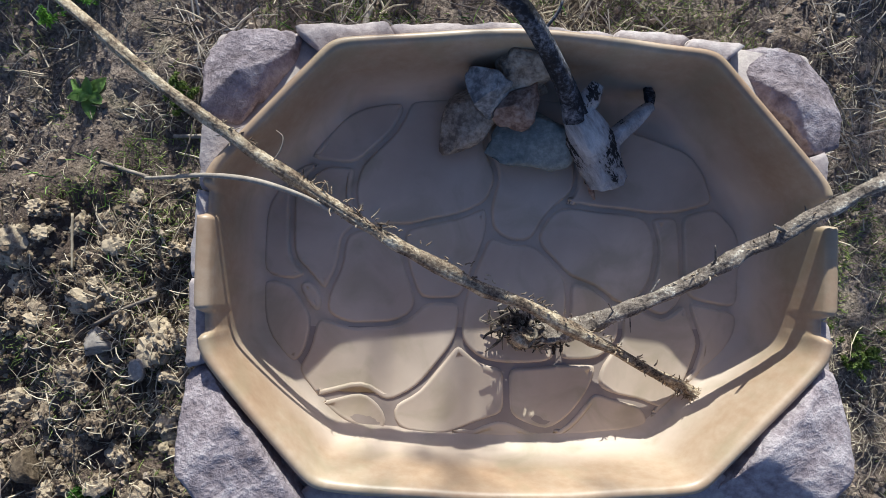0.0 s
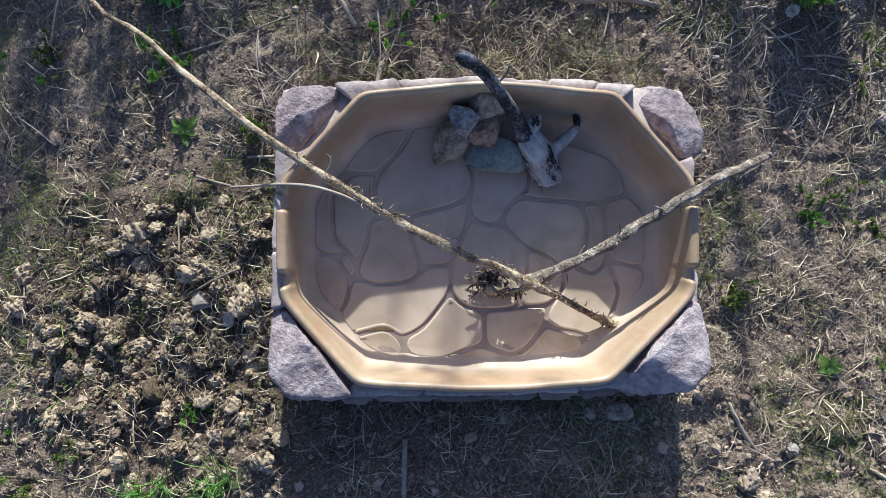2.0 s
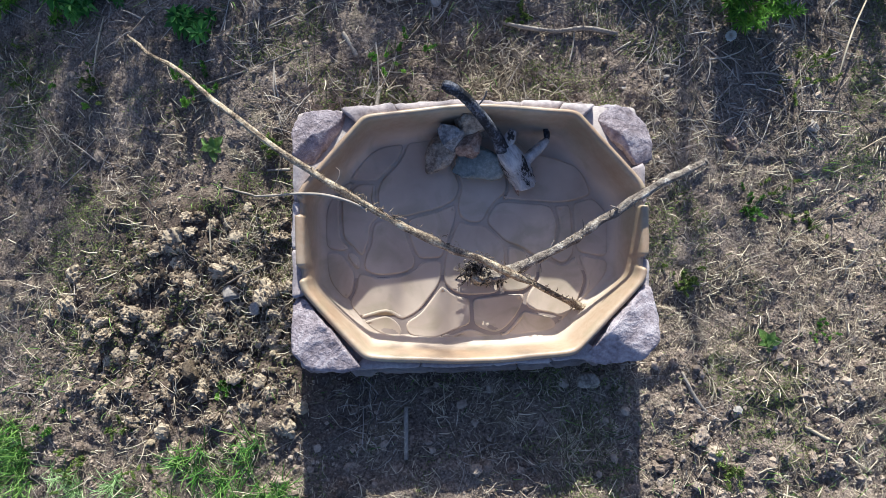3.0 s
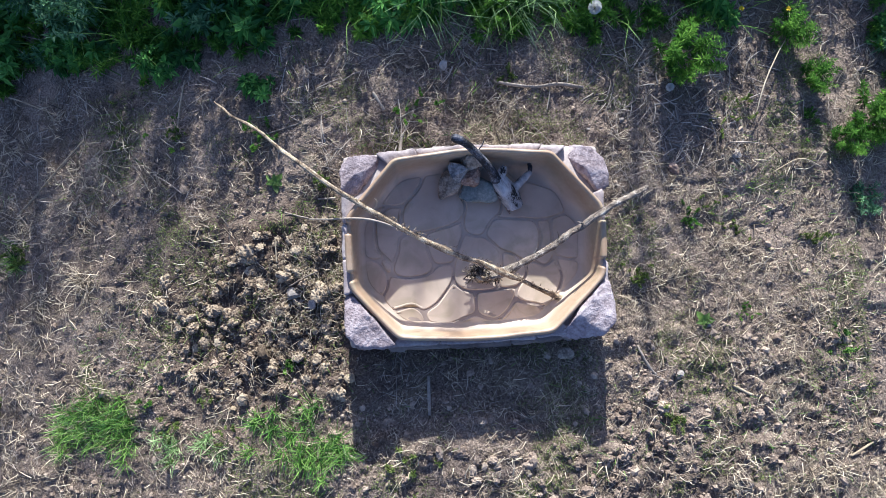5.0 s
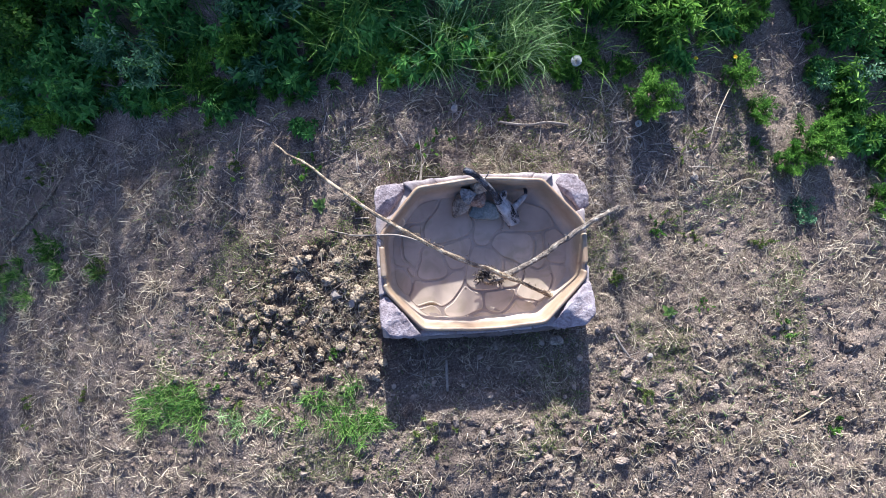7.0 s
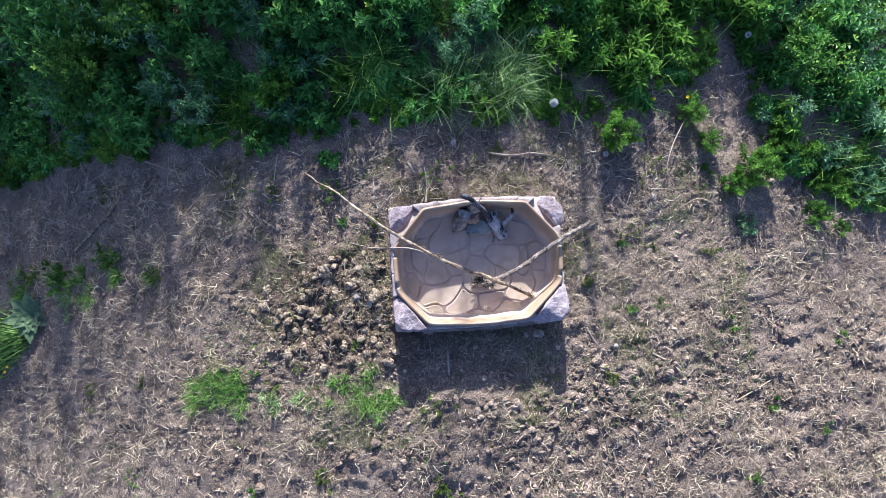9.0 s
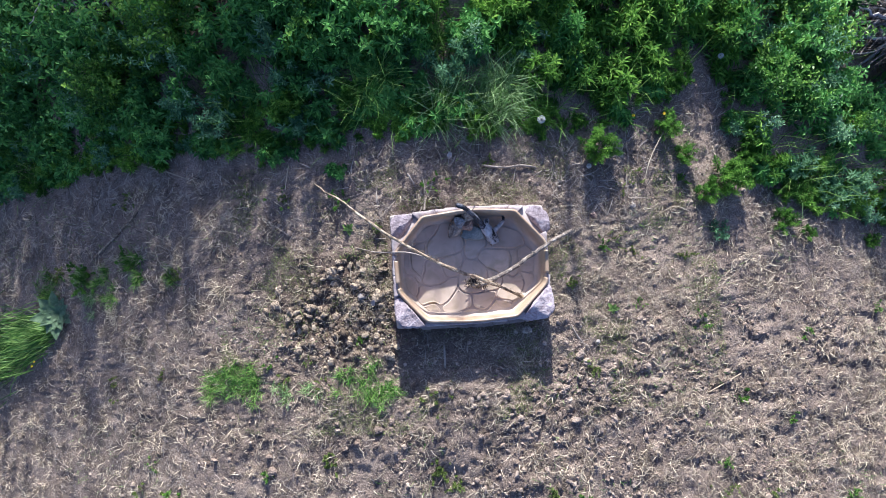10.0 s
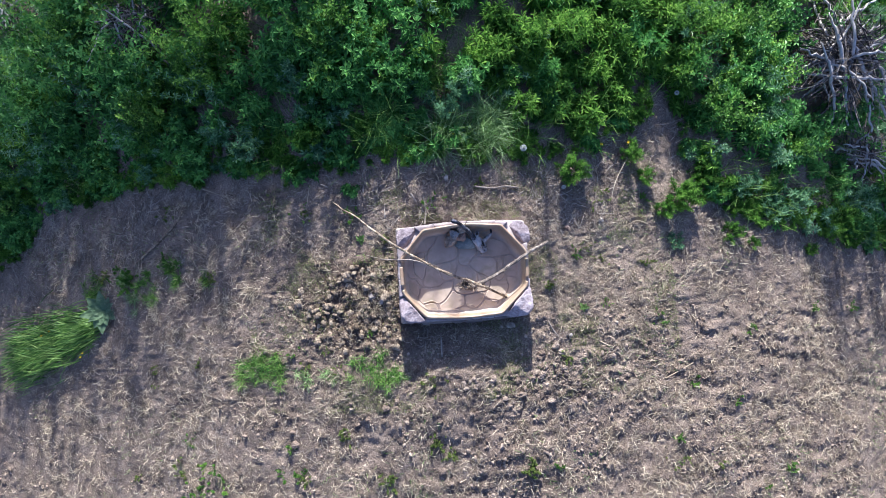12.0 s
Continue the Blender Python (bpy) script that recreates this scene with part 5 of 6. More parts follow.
ground_stick([(-0.299, -0.80, 0.02, 0.011), (-0.302, -0.9, 0.018, 0.011), (-0.304, -1.02, 0.015, 0.010)], "short straight grey stick on shaded soil", seed=1)
ground_stick([(0.95, -0.71, 0.015, 0.006), (0.99, -0.8, 0.014, 0.0095), (1.04, -0.88, 0.012, 0.010), (1.075, -0.905, 0.01, 0.008)], "stubby grey-brown stick on dry soil", seed=2)
ground_stick([(0.2, 0.905, 0.02, 0.009), (0.33, 0.875, 0.025, 0.011), (0.45, 0.865, 0.02, 0.009), (0.58, 0.875, 0.025, 0.011), (0.73, 0.85, 0.02, 0.009)], "crooked dead branch lying on the soil", seed=3)
ground_stick([(-1.146, 0.05, 0.04, 0.0035), (-1.146, -0.03, 0.035, 0.0035), (-1.145, -0.1, 0.03, 0.003)], "pale straight straw stalk on dug soil", STRAW, seed=4)
ground_stick([(-1.075, -0.245, 0.035, 0.005), (-0.99, -0.2, 0.04, 0.005), (-0.9, -0.165, 0.04, 0.0045)], "thin bent grey twig on dug soil", seed=5)
ground_stick([(-0.53, 0.87, 0.015, 0.01), (-0.5, 0.82, 0.015, 0.011), (-0.47, 0.76, 0.015, 0.01)], "short broken stick on the soil", seed=6)
ground_stick([(-0.37, 0.62, 0.012, 0.01), (-0.385, 0.55, 0.014, 0.011), (-0.39, 0.5, 0.014, 0.012)], "short upright-grained stick beside the tub", seed=7)
ground_stick([(-0.24, 0.83, 0.012, 0.005), (-0.18, 0.9, 0.014, 0.005), (-0.13, 0.98, 0.012, 0.004)], "thin dark stick on the soil", seed=8)
ground_stick([(-0.94, 0.146, 0.03, 0.005), (-1.0, 0.165, 0.025, 0.005), (-1.085, 0.193, 0.015, 0.004)], "broken twig end lying on the soil", seed=9)
ground_stick([(-0.88, 0.258, 0.015, 0.006), (-0.78, 0.255, 0.02, 0.007)], "short stub of wood beside the tub", seed=10)
ground_stick([(1.83, 0.62, 0.05, 0.003), (1.9, 0.85, 0.09, 0.004), (2.03, 1.05, 0.07, 0.004), (2.12, 1.16, 0.05, 0.003)], "pale bent dead stalk among weeds", STRAW, seed=11)
ground_stick([(-1.25, 0.66, 0.015, 0.004), (-0.95, 0.72, 0.02, 0.004), (-0.72, 0.8, 0.015, 0.003)], "long thin dark twig on the soil", seed=12)
ground_stick([(-3.5, 1.36, 0.04, 0.005), (-3.1, 1.2, 0.05, 0.005), (-2.72, 1.02, 0.03, 0.004)], "thin pale dead stalk on the soil", STRAW, seed=21)
ground_stick([(-3.13, 0.39, 0.02, 0.006), (-2.95, 0.5, 0.03, 0.007), (-2.75, 0.65, 0.03, 0.006), (-2.52, 0.82, 0.02, 0.004)], "long pale dead stalk on the soil", STRAW, seed=22)
ground_stick([(-1.78, 0.72, 0.02, 0.005), (-1.75, 0.9, 0.03, 0.005), (-1.71, 1.08, 0.02, 0.004)], "thin straight dead stalk on the soil", STRAW, seed=23)
ground_stick([(-4.37, 0.35, 0.02, 0.012), (-3.88, 0.66, 0.02, 0.014), (-3.62, 0.85, 0.02, 0.013), (-3.44, 1.08, 0.02, 0.01)], "dark rotten stick in a rut", BARK, seed=14)
ground_stick([(1.55, -1.0, 0.01, 0.008), (1.68, -1.07, 0.012, 0.009), (1.75, -1.06, 0.01, 0.008)], "small pale stick on dry soil", STRAW, seed=15)
ground_stick([(2.35, -1.52, 0.012, 0.007), (2.55, -1.45, 0.014, 0.007), (2.75, -1.38, 0.012, 0.006)], "pale stick on dry soil", STRAW, seed=16)
ground_stick([(0.5, 0.72, 0.012, 0.004), (0.52, 0.8, 0.014, 0.004), (0.53, 0.88, 0.012, 0.004)], "thin dark twig on the soil", seed=17)
ground_stick([(1.95, 0.3, 0.03, 0.004), (2.15, 0.38, 0.04, 0.004), (2.32, 0.33, 0.03, 0.003)], "pale bent straw stalk", STRAW, seed=18)

for i, (x, y, s, m, label) in enumerate([
    (-1.055, -0.29, 0.042, PEBBLE, "grey rounded stone on dug soil"), (0.956, 0.645, 0.018, PEBBLE, "small pale pebble on bare soil"), (-0.95, -0.35, 0.03, PEBBLE, "small brown stone on dug soil"),
    (1.28, 0.34, 0.04, STONE_RED, "dark reddish-brown stone on the soil"), (0.75, 0.6, 0.012, PEBBLE, "small pale pebble on bare soil"), (-0.1, 1.02, 0.03, PEBBLE, "grey stone on the soil"),
    (0.5, -0.72, 0.05, STONE_BROWN, "dark stone in the tub's shade"), (1.42, -0.62, 0.02, PEBBLE, "pale pebble on dry soil"), (1.2, -0.9, 0.022, PEBBLE, "pale pebble on dry soil"),
    (1.7, 0.42, 0.03, PEBBLE, "pale stone on the soil"), (-1.25, -0.62, 0.05, CLOD, "large pale slab of dug soil"), (-1.5, -0.22, 0.04, CLOD, "large dark clod of soil"),
]):
    stone("pebble" if s < 0.025 else "stone", x, y, gz(x, y) + s * 0.35, (s, s * 0.85, s * 0.65), m, label, 200 + i, (0, 0, i * 47), group="stones on the soil")


# ---- green plants ----
def leaf_arrays(base, direction, length, width, droop, rng):
    """Folded diamond leaves: four vertices and two triangles each."""
    n = len(base)
    d = direction / (np.linalg.norm(direction, axis=1)[:, None] + 1e-9)
    side = np.cross(d, np.array([0, 0, 1.0]) + rng.normal(0, 0.35, (n, 3)))
    side /= np.linalg.norm(side, axis=1)[:, None] + 1e-9
    mid = base + d * (length * 0.45)[:, None]
    tip = base + d * length[:, None]
    tip[:, 2] -= droop * length
    lift = np.array([0, 0, 1.0]) * (width * 0.25)[:, None]
    v = np.stack([base, mid - side * width[:, None] / 2 + lift, tip, mid + side * width[:, None] / 2 + lift], 1)
    f = (np.array([[0, 1, 2], [0, 2, 3]])[None] + (np.arange(n) * 4)[:, None, None]).reshape(-1, 3)
    return v.reshape(-1, 3), f


def weed_leaves(p, z, height, rng, stems=(1, 3), leaves=60, length=0.05, width=0.014, spread=0.3, whorl=0.9):
    """Leaves of upright weeds at places p: spiral round leaning stems, densest towards the tips."""
    n = len(p)
    reps = rng.integers(stems[0], stems[1] + 1, n)
    idx = np.repeat(np.arange(n), reps)
    m = len(idx)
    lean = rng.normal(0, spread, (m, 2))
    h = height[idx] * rng.uniform(0.6, 1.1, m)
    li = np.repeat(np.arange(m), leaves)
    k = len(li)
    t = rng.random(k) ** 0.42
    hh = h[li] * t
    base = np.stack([p[idx][li, 0] + lean[li, 0] * hh, p[idx][li, 1] + lean[li, 1] * hh, z[idx][li] + hh], -1)
    a = rng.uniform(0, 2 * math.pi, k)
    up = rng.uniform(-0.15, 0.75, k) * whorl
    d = np.stack([np.cos(a) * np.cos(up), np.sin(a) * np.cos(up), np.sin(up)], -1)
    ln = length * rng.uniform(0.5, 1.3, k) * (1.15 - 0.55 * t)
    return leaf_arrays(base, d, ln, width * ln / length * rng.uniform(0.7, 1.3, k), rng.uniform(0.0, 0.5, k), rng)


def height_at(x, y):
    """How tall the weeds stand, rising away from the soil."""
    d = y - weed_edge(x)
    return (0.35 + 1.3 * vnoise(x * 1.7, y * 1.7, 62) ** 1.3) * (0.1 + 0.26 * smooth01(d / 1.3) + 0.34 * smooth01((0.2 - x) / 2.5) * smooth01((d - 0.4) / 1.4) - 0.1 * np.exp(-((x - 1.5) / 0.9) ** 2) * smooth01(d / 0.5))


PILES = [(5.5, 2.5, 0.95), (5.95, 1.2, 0.45), (-3.95, 3.4, 0.55), (-6.6, 4.5, 0.7)]
HOLLOWS = [(1.08, 1.5, 0.24), (3.61, 1.21, 0.3), (1.79, 1.48, 0.2), (-0.23, 1.9, 0.17), (5.0, 1.87, 0.2), (0.5, 1.65, 0.3)]


def cleared(x, y):
    """Where heaps of brush and bare hollows keep the weeds down."""
    return np.clip(sum(np.exp(-(((x - a) ** 2 + (y - b) ** 2) / r ** 2) ** 2) for a, b, r in PILES + HOLLOWS), 0, 1)


def folded_leaves(base, d, length, width, droop, rng):
    """Leaves folded along the midrib, widest in the middle, drooping at the tip: four vertices and two triangles each."""
    n = len(base)
    side = np.cross(d, np.array([0, 0, 1.0]) + rng.normal(0, 0.3, (n, 3)))
    side /= np.linalg.norm(side, axis=1)[:, None] + 1e-9
    mid = base + d * (length * 0.5)[:, None]
    tip = base + d * length[:, None]
    tip[:, 2] -= droop * length
    lift = np.array([0, 0, 1.0]) * (width * 0.3)[:, None]
    v = np.stack([base, mid - side * width[:, None] / 2 + lift, tip, mid + side * width[:, None] / 2 + lift], 1)
    f = (np.array([[0, 1, 2], [0, 2, 3]])[None] + (np.arange(n) * 4)[:, None, None]).reshape(-1, 3)
    return v.reshape(-1, 3), f


def leafy_stems(feet, lean, height, rng, nodes, per, length, width, pitch):
    """Leaves in whorls up leaning stems: level and long below, short and steep at the tip, so that each tip is a star from above."""
    m = len(feet)
    t = (0.3 + 0.7 * (np.arange(nodes) + 1) / nodes)[None, :, None]
    k = np.arange(per)[None, None, :]
    a = rng.uniform(0, 6.3, (m, 1, 1)) + np.arange(nodes)[None, :, None] * 2.4 + k * 2 * math.pi / per + rng.normal(0, 0.22, (m, nodes, per))
    up = pitch[0] + (pitch[1] - pitch[0]) * t ** 4 + rng.normal(0, 0.18, (m, nodes, per))
    h = height[:, None, None] * t + 0 * a
    bow = t ** 1.4 * height[:, None, None]
    base = np.stack([feet[:, 0, None, None] + lean[:, 0, None, None] * bow + 0 * a, feet[:, 1, None, None] + lean[:, 1, None, None] * bow + 0 * a, feet[:, 2, None, None] + h], -1)
    d = np.stack([np.cos(a) * np.cos(up), np.sin(a) * np.cos(up), np.sin(up)], -1)
    ln = length * (1.1 - 0.38 * t ** 3) * rng.uniform(0.7, 1.25, (m, nodes, per)) * rng.uniform(0.75, 1.25, (m, 1, 1))
    return folded_leaves(base.reshape(-1, 3), d.reshape(-1, 3), ln.ravel(), (width / length * ln * rng.uniform(0.8, 1.25, ln.shape)).ravel(), rng.uniform(0.05, 0.35, ln.size), rng)


# leaf material, whorls on a stem, leaves in a whorl, leaf length and width, pitch of the leaves at foot and tip
KINDS = {
    "bush": (LEAF_FRESH, 7, 4, 0.062, 0.026, (0.1, 0.7)),
    "aster": (LEAF_FRESH, 5, 5, 0.105, 0.02, (0.0, 0.65)),
    "dark_aster": (LEAF, 5, 5, 0.105, 0.02, (0.0, 0.65)),
    "mugwort": (LEAF_BLUE, 6, 5, 0.068, 0.015, (0.1, 0.8)),
    "tansy": (LEAF_FRESH, 9, 6, 0.052, 0.008, (0.2, 1.0)),
    "nettle": (LEAF, 5, 4, 0.09, 0.034, (-0.1, 0.5)),
}


def undergrowth(name, n, seed, weight, kind, label, tall=1.0, spread=0.35, clump=9):
    """Weeds too many to count: clumps of leafy stems over the ground behind the bare soil, as one mesh."""
    p, rng = scatter(n, seed, (-8.4, 8.6, -0.6, 5.4), lambda x, y: weight(x, y) * smooth01((y - weed_edge(x) + 0.03) / 0.14) * (1 - path(x, y)) * (1 - cleared(x, y)))
    idx = np.repeat(np.arange(n), clump)
    q = p[idx] + rng.normal(0, 0.06, (len(idx), 2))
    lean = rng.normal(0, spread, (len(idx), 2))
    h = height_at(p[:, 0], p[:, 1])[idx] * tall * rng.uniform(0.5, 1.25, len(idx)) * np.repeat(rng.uniform(0.7, 1.35, n), clump)
    material, *shape = KINDS[kind]
    v, f = leafy_stems(np.column_stack([q, ground_z(q[:, 0], q[:, 1])]), lean, h, rng, *shape)
    tagged(arrays(name, v, f, material, None, label), "", "weeds", "", "stuff")


def patchy(s, a, b):
    return lambda x, y: np.clip((vnoise(x * 1.2, y * 1.2, s) - a) * b, 0.02, 1)


undergrowth("dark_undergrowth", 430, 41, lambda x, y: patchy(71, 0.2, 2.4)(x, y) * (0.45 + 0.55 * smooth01(0.6 - x)), "nettle", "dense dark green leafy weeds")
undergrowth("fresh_undergrowth", 220, 47, lambda x, y: patchy(77, 0.35, 3.0)(x, y) * (0.1 + 0.9 * smooth01(x + 0.3) * smooth01((3.4 - x) / 0.8)), "aster", "fresh green leafy weeds in clumps", 0.9)
undergrowth("mugwort_undergrowth", 170, 42, patchy(72, 0.4, 3.0), "mugwort", "grey-green feathery weeds")
undergrowth("bushy_undergrowth", 230, 44, lambda x, y: smooth01((y - weed_edge(x) - 0.5) / 0.6) * patchy(74, 0.35, 3.0)(x, y) * (0.25 + 0.75 * (np.abs(x - 0.5) > 1.8)), "bush", "bushy light green weeds", 1.15)
undergrowth("low_undergrowth", 700, 43, lambda x, y: 0.1 + 0.9 * vnoise(x * 2, y * 2, 73), "nettle", "low green ground weeds", 0.3, 0.8, 4)
undergrowth("edge_undergrowth", 420, 49, lambda x, y: np.exp(-((y - weed_edge(x)) / 0.35) ** 2) * (0.2 + 0.8 * vnoise(x * 2.4, y * 2.4, 79)), "tansy", "low fresh green weeds along the bare soil", 0.7, 0.8, 4)


def far_weeds():
    """The same weeds beyond the part that is walked past, thinner and coarser."""
    p, rng = scatter(600, 48, (-18, 18, -1.5, 13), lambda x, y: (smooth01((y - weed_edge(x)) / 0.5) * ((np.abs(x - 0.2) > 8.4) | (y > 6.2))).astype(float))
    v, f = weed_leaves(p, ground_z(p[:, 0], p[:, 1]), 0.35 + 0.3 * rng.random(len(p)), rng, (3, 5), 18, 0.26, 0.11, 0.6)
    tagged(arrays("far_weeds", v, f, LEAF, None, "rank green weeds behind the bare soil"), "", "weeds", "", "stuff")


far_weeds()


def weed_clump(x, y, r, h, kind, label, seed, name="weed_plant", group="weeds"):
    """One plant: stems that lean out from its foot into a dome, tallest in the middle, with whorls of leaves."""
    rng = np.random.default_rng(seed)
    m = int(np.clip(r * r * {"bush": 260, "tansy": 520}.get(kind, 230) + 7, 7, 60))
    a, s = rng.uniform(0, 6.3, m), np.sqrt(rng.random(m)) * rng.uniform(0.85, 1.15, m)
    height = h * (1.08 - 0.5 * s * s) * rng.uniform(0.8, 1.15, m)
    out = np.stack([np.cos(a), np.sin(a)], -1) * (r * s)[:, None]
    feet = np.column_stack([out * 0.45, np.zeros(m)])
    lean = out * 0.55 / np.maximum(height, 0.03)[:, None]
    material, nodes, per, length, width, pitch = KINDS[kind]
    k = min(1.0, 0.35 + 1.1 * r / 0.25 * 0.6)
    ob = tagged(empty(name, x, y, gz(x, y) - 0.004), label, "weed", group)
    v, f = leafy_stems(feet, lean, height, rng, nodes, per, length * k, width * k, pitch)
    tagged(arrays("leaves", v, f, material, ob), kind="stuff")
    tubes = []
    for i in range(0, m, 2):
        t = np.array([0.0, 0.5, 0.95])
        q = feet[i, :2] + lean[i] * (t[:, None] ** 1.4) * height[i]
        tubes.append(tube_arrays([(*q[j], height[i] * t[j] - (0.01 if j == 0 else 0), 0.0028 - 0.0007 * j) for j in range(3)], n=5, sides=4, seed=i))
    v, f = join_tubes(tubes)
    tagged(arrays("stem", v, f, STEM, ob), kind="stuff")
    return ob


BUSHES = [(-3.81, 2.23, 0.42, 0.7), (-4.33, 2.94, 0.42, 0.7), (-4.92, 3.56, 0.48, 0.7), (-3.08, 2.52, 0.34, 0.6), (-5.77, 2.89, 0.5, 0.6), (-1.21, 2.79, 0.36, 0.7), (-2.67, 2.9, 0.34, 0.6), (3.2, 2.65, 0.4, 0.6), (3.79, 2.73, 0.4, 0.6), (2.7, 2.76, 0.24, 0.5), (-0.75, 2.67, 0.18, 0.5), (-6.57, 2.46, 0.45, 0.4), (5.9, 3.2, 0.35, 0.5)]
ASTERS = [(0.98, 2.53, 0.28, 0.5), (1.44, 2.6, 0.26, 0.5), (1.2, 1.83, 0.28, 0.26), (1.58, 1.68, 0.28, 0.24), (1.95, 1.82, 0.22, 0.24), (1.69, 2.17, 0.26, 0.32), (2.15, 2.26, 0.25, 0.32), (2.8, 2.08, 0.2, 0.35), (0.54, 2.4, 0.24, 0.4), (0.83, 1.75, 0.2, 0.3), (-0.94, 2.59, 0.22, 0.45), (-0.22, 2.4, 0.22, 0.45)]
DARK_ASTERS = [(3.02, 2.21, 0.26, 0.4), (3.44, 1.83, 0.26, 0.35), (3.85, 1.43, 0.24, 0.3), (3.2, 1.63, 0.22, 0.3), (4.08, 2.0, 0.24, 0.35), (4.36, 1.59, 0.21, 0.3), (2.5, 2.45, 0.2, 0.4), (-1.3, 2.3, 0.2, 0.35), (-0.4, 2.1, 0.2, 0.3), (-2.6, 2.35, 0.22, 0.4), (1.1, 2.15, 0.2, 0.4)]
MUGWORTS = [(-4.02, 1.56, 0.17, 0.2), (-2.87, 1.87, 0.25, 0.35), (-2.47, 1.67, 0.25, 0.3), (-1.82, 2.32, 0.22, 0.4), (4.49, 0.61, 0.32, 0.22), (4.13, 0.48, 0.2, 0.16), (5.86, 0.6, 0.3, 0.25), (-6.4, 3.44, 0.53, 0.5), (-1.66, 1.93, 0.16, 0.3), (3.68, 0.74, 0.2, 0.18), (2.66, 0.12, 0.13, 0.07)]
TANSIES = [(2.78, 0.65, 0.25, 0.2), (2.52, 0.5, 0.15, 0.14), (2.3, 0.91, 0.14, 0.15), (2.14, 1.21, 0.17, 0.2), (1.36, 1.02, 0.22, 0.22), (3.48, 0.18, 0.17, 0.12), (3.8, 0.02, 0.1, 0.08), (5.56, 0.25, 0.26, 0.18), (4.84, -0.1, 0.13, 0.08), (-1.02, 1.66, 0.19, 0.2), (-1.62, 1.67, 0.19, 0.22), (-0.4, 1.48, 0.16, 0.12), (0.17, 1.33, 0.16, 0.18), (3.15, 0.95, 0.22, 0.16), (3.55, 0.5, 0.16, 0.12), (5.1, 0.2, 0.18, 0.14), (6.3, 0.1, 0.22, 0.16)]
NETTLES = [(-3.21, 1.6, 0.28, 0.28), (-2.01, 2.63, 0.29, 0.4), (-1.47, 2.51, 0.25, 0.4), (-2.31, 2.49, 0.26, 0.4), (-0.59, 2.27, 0.24, 0.4), (0.15, 2.16, 0.22, 0.35), (-2.3, 2.05, 0.24, 0.3), (-3.52, 1.93, 0.29, 0.3), (-4.85, 1.81, 0.36, 0.25), (-5.87, 1.7, 0.35, 0.2), (-6.73, 1.05, 0.33, 0.2), (-1.24, 2.1, 0.22, 0.35), (-1.89, 1.2, 0.13, 0.1), (-1.22, 0.95, 0.1, 0.06), (2.95, 1.25, 0.14, 0.12), (4.5, 1.05, 0.2, 0.2)]
for kind, places, label, name in (
    ("bush", BUSHES, "bushy light green shrub with small oval leaves", "shrub"), ("aster", ASTERS, "fresh green weed with starry whorls of narrow leaves", "weed_plant"),
    ("dark_aster", DARK_ASTERS, "deep green weed with starry whorls of narrow leaves", "weed_plant"),
    ("mugwort", MUGWORTS, "grey-green weed with feathery leaves", "weed_plant"), ("tansy", TANSIES, "bright yellow-green feathery weed near the bare soil", "weed_plant"), ("nettle", NETTLES, "dark green broad-leaved weed among the others", "weed_plant"),
):
    for i, (x, y, r, h) in enumerate(places):
        weed_clump(x, y, r, h, kind, label, 800 + 20 * len(kind) + i, name, "shrubs" if kind == "bush" else kind.replace("_", " ") + " weeds")


def grass_among(name, n, seed, box, weight, length, width, label, material=GRASS, lift=(0.6, 1.4)):
    p, rng = scatter(n, seed, box, weight)
    v, f = ribbons(p, rng, length, width, lift, 0.5, flat=0.28, seg=1 if n > 20000 else 2 if n > 8000 else 3)
    tagged(arrays(name, v, f, material, None, label), "", "grass", "", "stuff")


grass_among("grass_blades", 9000, 45, (-8, 9, -0.3, 6), lambda x, y: (vnoise(x * 1.3, y * 1.3, 75) ** 2) * smooth01((y - weed_edge(x) + 0.2) / 0.4) * (1 - path(x, y)), (0.15, 0.45), (0.004, 0.008), "long green grass among the weeds")
grass_among("grass_sprouts", 3200, 46, AREA, lambda x, y: np.clip((vnoise(x * 1.7, y * 1.7, 76) - 0.58) * 4 + 0.35 * smooth01((-x - 1.3) / 0.6) * (y > -0.1), 0, 1) * bare(x, y) * (1 - tilled(x, y)), (0.03, 0.09), (0.002, 0.004), "sparse young grass in the dry soil")


grass_among("moss_fuzz", 30000, 49, (-2.6, 2.6, -1.6, 1.1), lambda x, y: np.clip((vnoise(x * 2.2, y * 2.2, 78) * 0.6 + vnoise(x * 9, y * 9, 79) * 0.5 - 0.56) * 6 + 0.25 * smooth01((-1.0 - x) * 2) * smooth01((y + 0.5) * 2), 0.02, 1) * bare(x, y) * (1 - 0.6 * tilled(x, y)), (0.008, 0.028), (0.0015, 0.0035), "yellow-green moss and seedlings on the soil", LEAF_MOSS, (0.2, 1.3))


